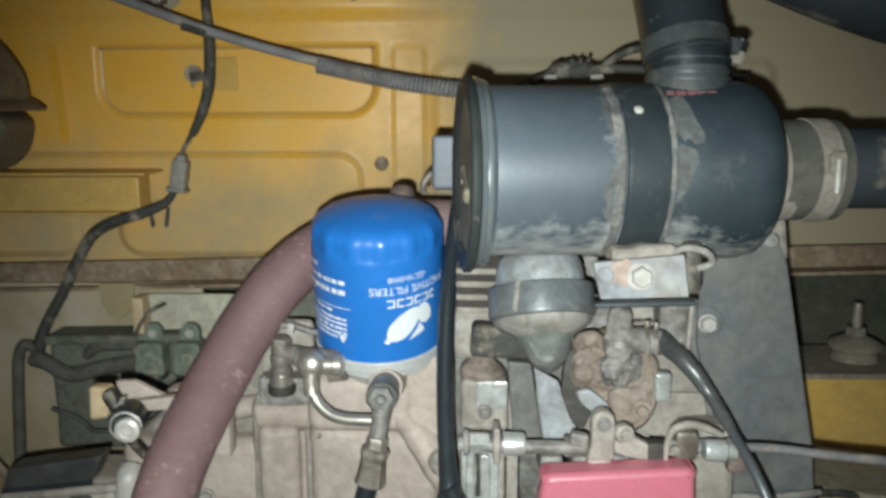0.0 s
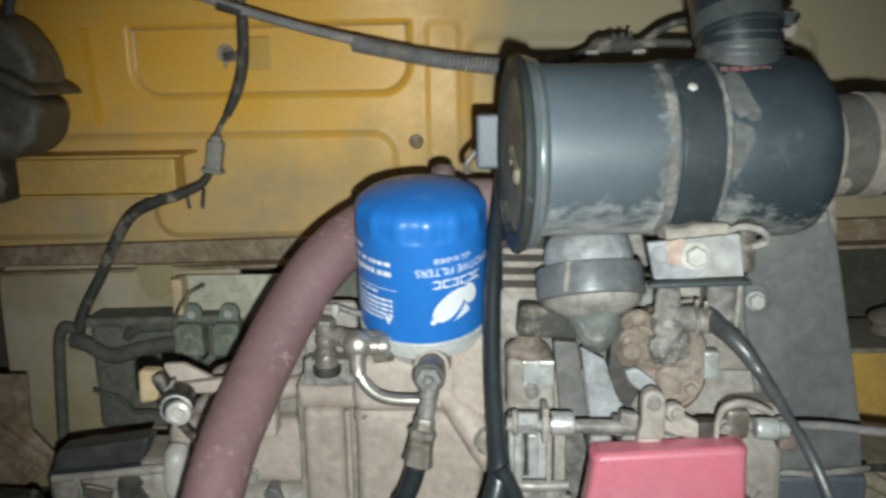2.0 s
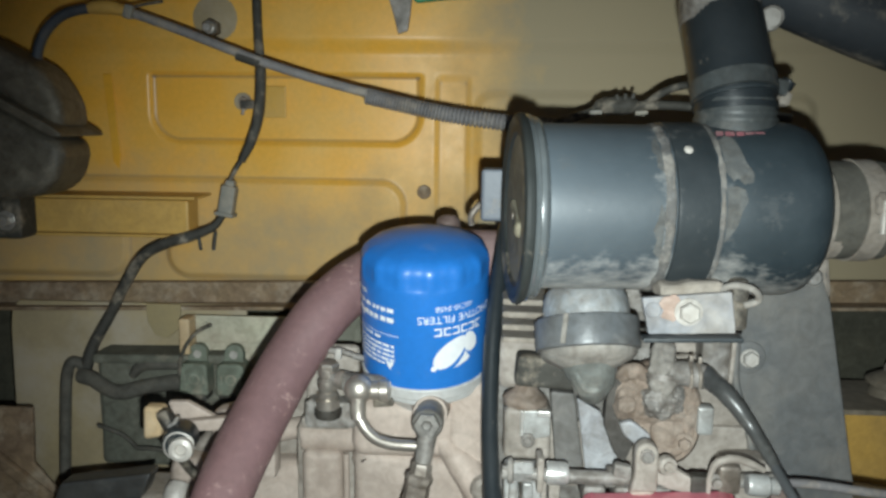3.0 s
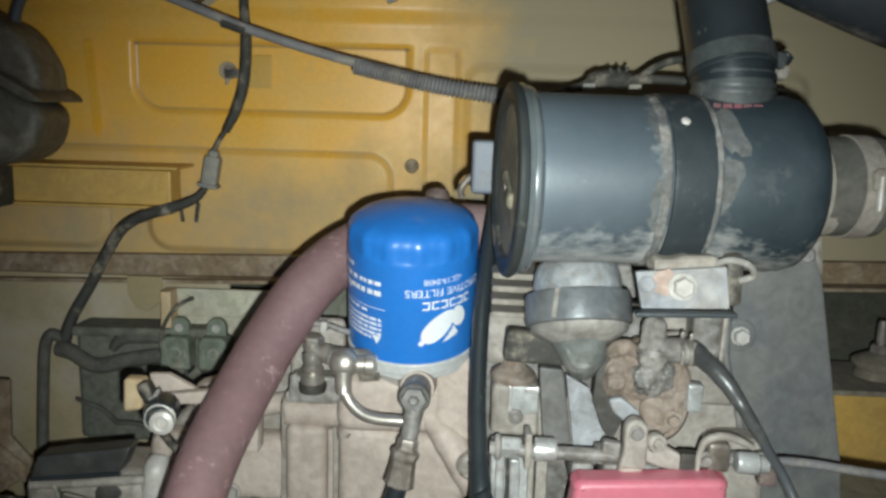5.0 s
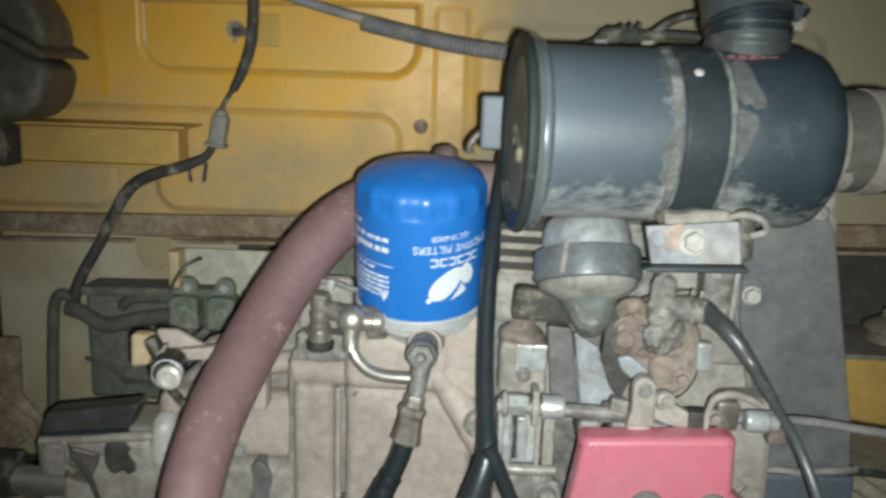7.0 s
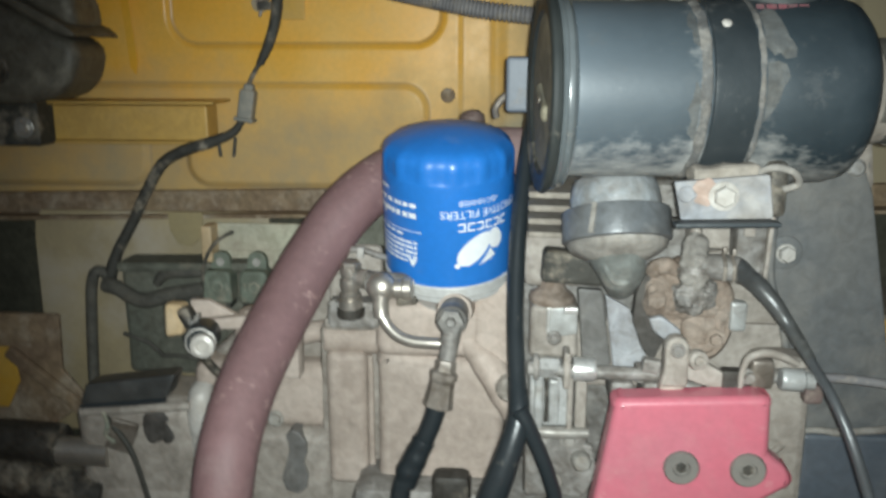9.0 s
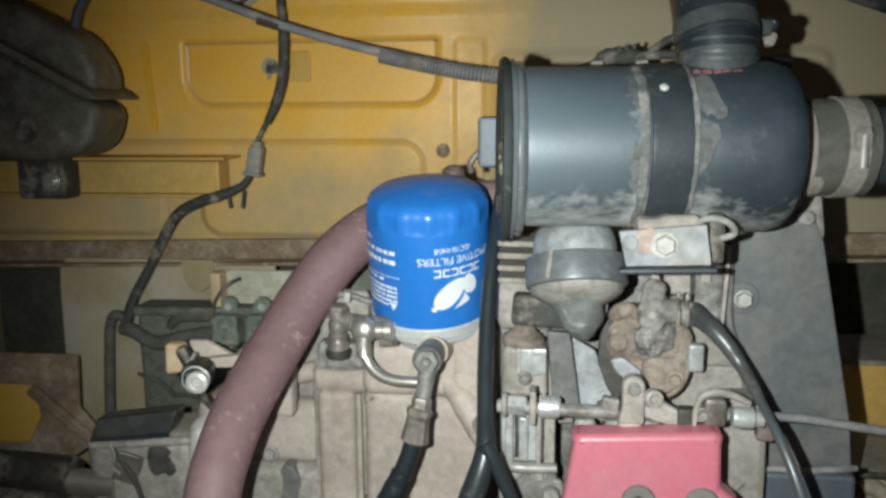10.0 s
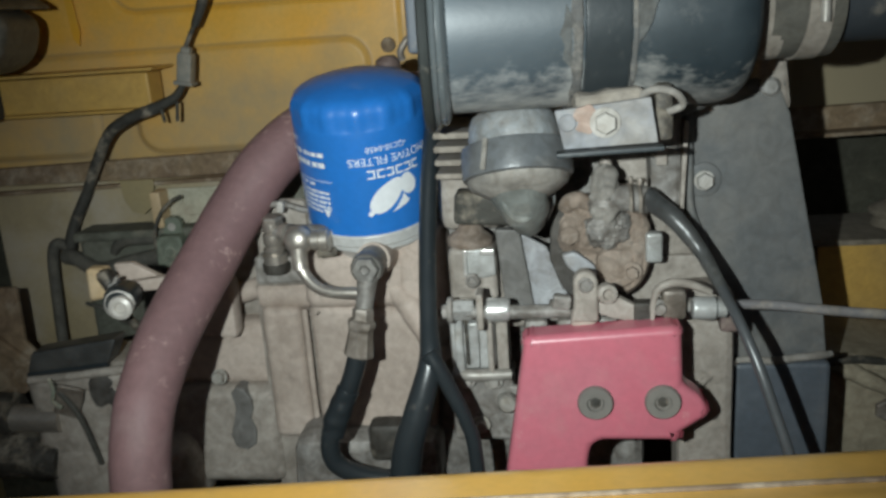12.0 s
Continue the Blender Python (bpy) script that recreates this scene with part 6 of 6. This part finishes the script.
# ---- cowl on the radiator side ----
cowl = thing("fan_cowl", (0.21, 0.59, 0.66), "dusty dark grey plastic fan cowl", "cowl")
outline = [(0.168, 0.905), (0.222, 0.910), (0.2305, 0.888), (0.2555, 0.762), (0.262, 0.70), (0.264, 0.60), (0.194, 0.60), (0.194, 0.735), (0.1925, 0.752), (0.186, 0.775), (0.1785, 0.807), (0.170, 0.832)]
part("cowl_face", sheet(outline, 0.589, 0.006, 0.002), SHROUD, cowl)
part("cowl_wall", block((0.243, 0.632, 0.76), (0.004, 0.07, 0.30), (0, -8, 0), 0.001), SHROUD, cowl)
part("cowl_top", tube([(0.16, 0.585, 0.893), (0.175, 0.590, 0.899), (0.20, 0.593, 0.903), (0.226, 0.596, 0.906)], 0.006, 12), SHROUD, cowl)
part("cowl_rib", tube([(0.1685, 0.587, 0.90), (0.1690, 0.586, 0.865), (0.1700, 0.586, 0.832), (0.1785, 0.586, 0.807), (0.186, 0.586, 0.775), (0.1925, 0.586, 0.752), (0.194, 0.586, 0.735)], 0.0028, 10), SHROUD, cowl)
part("cowl_lower", lumpy(block((0.229, 0.586, 0.686), (0.062, 0.012, 0.078), bevel=0.004), 0.0006, 40, 1), LOWERCOWL, cowl, "darker blue-grey lower cover")
part("cowl_seam", lumpy(tube([(0.196, 0.580, 0.7275), (0.208, 0.579, 0.7285), (0.222, 0.579, 0.7275), (0.236, 0.579, 0.7292), (0.250, 0.580, 0.7300), (0.260, 0.583, 0.7300)], [0.0018, 0.0026, 0.0030, 0.0026, 0.0032, 0.002], 12), 0.0008, 120, 0), DUSTYRUBBER, cowl, "pale dusty edge strip")
part("cowl_flange", lumpy(tube([(0.166, 0.552, 0.716), (0.176, 0.560, 0.7235), (0.186, 0.568, 0.7265), (0.198, 0.578, 0.7270)], [0.0016, 0.0026, 0.0026, 0.002], 12), 0.0006, 100, 0), ALLOY, cowl)
part("bolt_pad", lathe([(0.0118, 0), (0.0112, 0.0018), (0.0095, 0.0026), (0, 0.0026)], (0.1785, 0.590, 0.8485), (0, -1, 0), 32), SHROUD, cowl)
bolt("cowl_bolt", (0.1785, 0.587, 0.8485), (0, -1, 0), 0.0056, 0.005, cowl, DULLBOLT, 1.15)
stand = thing("pale_upright", (0.155, 0.58, 0.87), "pale dusty alloy upright beside the cowl", "bracket")
part("upright_bar", lumpy(block((0.153, 0.585, 0.862), (0.020, 0.02, 0.066), bevel=0.004), 0.0012, 80, 2), GREYALLOY, stand)
part("upright_edge", block((0.164, 0.578, 0.858), (0.003, 0.01, 0.060), (0, 3, 0), 0.001), ALLOY, stand)
part("upright_back", lumpy(block((0.134, 0.602, 0.868), (0.034, 0.012, 0.040), bevel=0.003), 0.0008, 80, 1), ALLOY, stand)
part("white_tag", block((0.150, 0.571, 0.868), (0.007, 0.003, 0.011), bevel=0.001), ALLOY, stand)

post = thing("cowl_post", (0.214, 0.58, 0.90), "pale dusty alloy post beside the air cleaner", "bracket")
part("post_bar", lumpy(block((0.219, 0.600, 0.918), (0.020, 0.02, 0.060), (0, -6, 0), 0.005), 0.001, 60, 1), ALLOY, post)
part("post_screw", lathe([(0.006, 0), (0.006, 0.004), (0.004, 0.006), (0, 0.006)], (0.217, 0.590, 0.905), (0, -1, 0), 16), BRIGHT, post)

# ---- engine mounts ----
def engine_mount(x, y, z):
    ob = thing("engine_mount", (x, y, z - 0.12), "dusty rubber engine mount with a stud on a yellow bracket", "engine mount")
    part("mount_bracket", block((x - 0.012, y + 0.005, z - 0.075), (0.135, 0.07, 0.085), bevel=0.003), CREAMYELLOW, ob, "dulled yellow painted bracket")
    part("bracket_top", block((x - 0.01, y + 0.013, z - 0.031), (0.17, 0.094, 0.005), bevel=0.001), MOUNTDUST, ob)
    part("mount_rubber", lathe([(0.0215, 0), (0.0218, 0.004), (0.0205, 0.0085), (0.0195, 0.0110), (0.0205, 0.0125), (0.020, 0.014)], (x, y + 0.015, z - 0.032), (0, 0, 1), 36), MOUNTDUST, ob)
    part("mount_cup", lathe([(0.0215, 0), (0.0240, 0.0008), (0.0245, 0.0030), (0.0235, 0.0050), (0.0165, 0.0090), (0.0100, 0.0118), (0, 0.012)], (x, y + 0.015, z - 0.018), (0, 0, 1), 36), MOUNTDUST, ob)
    stud_ob = part("mount_stud", lathe([(0.0048, 0), (0.0048, 0.026), (0.0036, 0.030), (0, 0.030)], (x, y + 0.015, z - 0.005), (0, 0, 1), 18), FERRULE, ob)
    part("stud_nut", hex_head((x, y + 0.015, z - 0.006), (0, 0, 1), 0.0095, 0.008), FERRULE, stud_ob)
    return ob


engine_mount(0.384, 0.80, 0.783)
wing = thing("mount_plate", (-0.44, 0.72, 0.62), "dirty yellow and brown mounting plate beside the gearbox", "bracket")
part("plate_face", lumpy(sheet([(-0.60, 0.752), (-0.396, 0.752), (-0.398, 0.70), (-0.375, 0.672), (-0.42, 0.64), (-0.60, 0.60)], 0.715, 0.006, 0.002), 0.001, 40, 0), RUSTY, wing)
part("plate_patch", lumpy(sheet([(-0.60, 0.722), (-0.440, 0.722), (-0.436, 0.69), (-0.449, 0.665), (-0.60, 0.66)], 0.711, 0.003, 0.001), 0.001, 50, 0), YELLOW, wing, "patch of bare yellow paint")
part("plate_rib", block((-0.41, 0.712, 0.69), (0.09, 0.008, 0.012), (0, 40, 0), 0.003), RUSTY, wing)

# ---- left side: lever, starter, boxes ----
lever = thing("clutch_lever", (-0.2, 0.53, 0.79), "greasy clutch lever with a bright nut and washer", "lever")
part("lever_arm", lumpy(sheet([(-0.206, 0.801), (-0.178, 0.8045), (-0.160, 0.806), (-0.160, 0.796), (-0.200, 0.794)], 0.560, 0.008, 0.002), 0.0006, 80, 0), PALEALLOY, lever)
part("lever_web", lumpy(sheet([(-0.219, 0.812), (-0.205, 0.812), (-0.186, 0.802), (-0.178, 0.796), (-0.216, 0.797)], 0.570, 0.006, 0.002), 0.0006, 80, 0), PALEALLOY, lever)
part("arm_boss", lumpy(sheet([(-0.2285, 0.8145), (-0.2145, 0.8140), (-0.2165, 0.793), (-0.2290, 0.791)], 0.550, 0.012, 0.003, segments=3), 0.0008, 70, 0), FLANGEPAINT, lever)
part("dark_pivot", lumpy(block((-0.2095, 0.546, 0.8070), (0.0095, 0.012, 0.018), (0, -25, 0), 0.004), 0.0008, 90, 1), DARKMETAL, lever)
part("pivot_tip", block((-0.2030, 0.543, 0.8080), (0.0028, 0.006, 0.007), (0, 30, 0), 0.001), ZINC, lever)
for x, z in ((-0.2055, 0.8045), (-0.1980, 0.8035)):
    part("pivot_rivet", lathe([(0.0022, 0), (0.0022, 0.001), (0.0014, 0.002), (0, 0.002)], (x, 0.5405, z), (0, -1, 0), 14), BRIGHT, lever)
part("joint_body", lathe([(0.0100, 0), (0.0108, 0.004), (0.0108, 0.014), (0.0095, 0.018), (0, 0.018)], (-0.2005, 0.550, 0.7965), (0.1, -1, 0.0), 32), RUBBER, lever)
part("joint_ring", lathe([(0.0100, 0), (0.0102, 0.0015), (0.0086, 0.0025), (0.0086, 0.0)], (-0.1982, 0.534, 0.7950), (0.1, -1, 0.0), 36), WHITENUT, lever)
part("joint_nut", lathe([(0.0076, 0), (0.0080, 0.002), (0.0076, 0.005), (0.0050, 0.0062), (0.0036, 0.0058), (0.0030, 0.004), (0, 0.004)], (-0.1955, 0.532, 0.7940), (0.1, -1, 0.0), 28), WHITENUT, lever, "pale shiny nut")
part("pull_rod", tube([(-0.205, 0.552, 0.780), (-0.200, 0.558, 0.768), (-0.190, 0.566, 0.752)], 0.003, 10), DARKMETAL, lever)
part("lever_wing", lumpy(sheet([(-0.205, 0.788), (-0.170, 0.799), (-0.155, 0.78), (-0.155, 0.735), (-0.19, 0.74), (-0.205, 0.765)], 0.615, 0.02, 0.006), 0.001, 60, 0), PALEALLOY, lever)

battery = thing("control_box", (-0.275, 0.60, 0.70), "black plastic box with a glossy lid", "box")
part("box_lid", lumpy(sheet([(-0.316, 0.7345), (-0.246, 0.7445), (-0.2535, 0.725), (-0.321, 0.718)], 0.602, 0.02, 0.003, slope=0.15), 0.0004, 60, 0), BOXLID, battery)
part("box_edge", tube([(-0.320, 0.601, 0.7175), (-0.285, 0.601, 0.7210), (-0.254, 0.601, 0.7245)], 0.0018, 8), RUBBER, battery)
part("lid_dimple", lathe([(0.006, 0), (0.005, 0.0012), (0, 0.0014)], (-0.268, 0.604, 0.733), (0, -1, 0), 20), RUBBER, battery)
starter = thing("starter_motor", (-0.28, 0.61, 0.64), "grimy cast starter housing under the black box", "starter motor")
part("housing", lumpy(block((-0.280, 0.637, 0.678), (0.100, 0.07, 0.088), bevel=0.016, segments=3), 0.002, 40, 1), ALLOY, starter)
part("housing_rim", lumpy(tube([(-0.322, 0.604, 0.7115), (-0.285, 0.603, 0.7150), (-0.236, 0.603, 0.7200)], 0.0034, 12), 0.0008, 70, 0), ALLOY, starter)
part("end_bell", lumpy(tube([(-0.2300, 0.618, 0.7310), (-0.2310, 0.612, 0.722), (-0.2315, 0.611, 0.702), (-0.2310, 0.614, 0.676)], [0.0075, 0.0100, 0.0102, 0.0098], 20), 0.001, 60, 0), BELLGREY, starter)
# dark blob in place of the port's shaded recess
part("dark_port", blob((-0.2620, 0.6045, 0.7000), (0.0130, 0.0040, 0.0145), 0.0012, 60, 2), HOLLOWDARK, starter, "bearing port, its recess shade made as a dark blob")
part("terminal_lead", tube([(-0.300, 0.598, 0.712), (-0.291, 0.592, 0.706), (-0.282, 0.592, 0.692), (-0.276, 0.592, 0.676), (-0.270, 0.594, 0.645)], [0.0018, 0.0022, 0.0022, 0.002, 0.002], 12), CABLE, starter)
part("terminal_flap", lumpy(block((-0.287, 0.594, 0.698), (0.020, 0.003, 0.026), (10, 20, 15), 0.001), 0.002, 80, 2), FERRULE, starter)
part("terminal_wire", tube([(-0.300, 0.595, 0.716), (-0.295, 0.590, 0.708), (-0.297, 0.590, 0.700), (-0.290, 0.589, 0.695)], 0.0016, 8), RELAYGREEN, starter, "thin green wire")
part("housing_lower", lumpy(block((-0.262, 0.632, 0.622), (0.12, 0.07, 0.07), bevel=0.018, segments=3), 0.002, 40, 1), ALLOY, starter)
axle = thing("drive_shaft", (-0.36, 0.61, 0.69), "grimy drive shaft with a bright sleeve", "shaft")
part("shaft_body", lumpy(tube([(-0.48, 0.62, 0.684), (-0.42, 0.615, 0.683), (-0.345, 0.61, 0.682)], 0.0155, 24), 0.0008, 60, 0), DARKMETAL, axle)
part("shaft_collar", lumpy(tube([(-0.352, 0.611, 0.680), (-0.344, 0.6105, 0.680)], 0.0165, 28, 3), 0.0006, 80, 0), DARKMETAL, axle)
part("shaft_sleeve", tube([(-0.346, 0.61, 0.6765), (-0.303, 0.608, 0.6765)], 0.0108, 28, 3), NICKEL, axle, "brighter steel sleeve")
part("shaft_boot", lumpy(tube([(-0.42, 0.62, 0.655), (-0.36, 0.615, 0.645), (-0.31, 0.61, 0.64)], [0.018, 0.022, 0.016], 20), 0.002, 60, 0), DARKMETAL, axle)

# ---- dark pipe crossing the upper corner, far side clutter ----
cross = thing("dark_cross_pipe", (0.25, 0.62, 1.07), "dark blue-grey steel pipe across the upper corner", "pipe")
part("pipe_run", tube([(0.16, 0.625, 1.117), (0.22, 0.622, 1.090), (0.30, 0.62, 1.060), (0.40, 0.62, 1.035)], 0.027, 32), BLUEGREY, cross)
part("pipe_lug", lumpy(lathe([(0.008, 0), (0.008, 0.006), (0.006, 0.008), (0, 0.008)], (0.181, 0.600, 1.074), (-0.2, -1, 0), 12), 0.0016, 100, 0), DULLBOLT, cross)
cable_r = thing("frayed_cable", (0.36, 0.72, 0.70), "dusty cable lying beside the engine mount", "cable")
part("cable_run", tube([(0.262, 0.66, 0.682), (0.30, 0.665, 0.690), (0.36, 0.68, 0.676), (0.46, 0.69, 0.655)], 0.0032, 10), CABLE, cable_r)
beam = thing("chassis_rail", (0.36, 0.78, 0.62), "dusty steel chassis rail beyond the cowl", "rail")
part("rail_top", lumpy(block((0.40, 0.75, 0.672), (0.24, 0.16, 0.012), (0, 8, 0), 0.003), 0.001, 40, 1), RAILDUST, beam)
part("rail_web", lumpy(block((0.40, 0.690, 0.620), (0.25, 0.012, 0.095), (0, 6, 0), 0.004), 0.0018, 35, 2), RAILDUST, beam)
part("rail_fold", lumpy(tube([(0.275, 0.672, 0.688), (0.30, 0.668, 0.680), (0.33, 0.670, 0.664), (0.37, 0.676, 0.650), (0.45, 0.68, 0.636)], [0.004, 0.007, 0.006, 0.007, 0.005], 12), 0.002, 60, 0), RAILDUST, beam)
part("rail_bolt", hex_head((0.335, 0.684, 0.640), (0, -1, 0), 0.009, 0.006), FERRULE, beam)
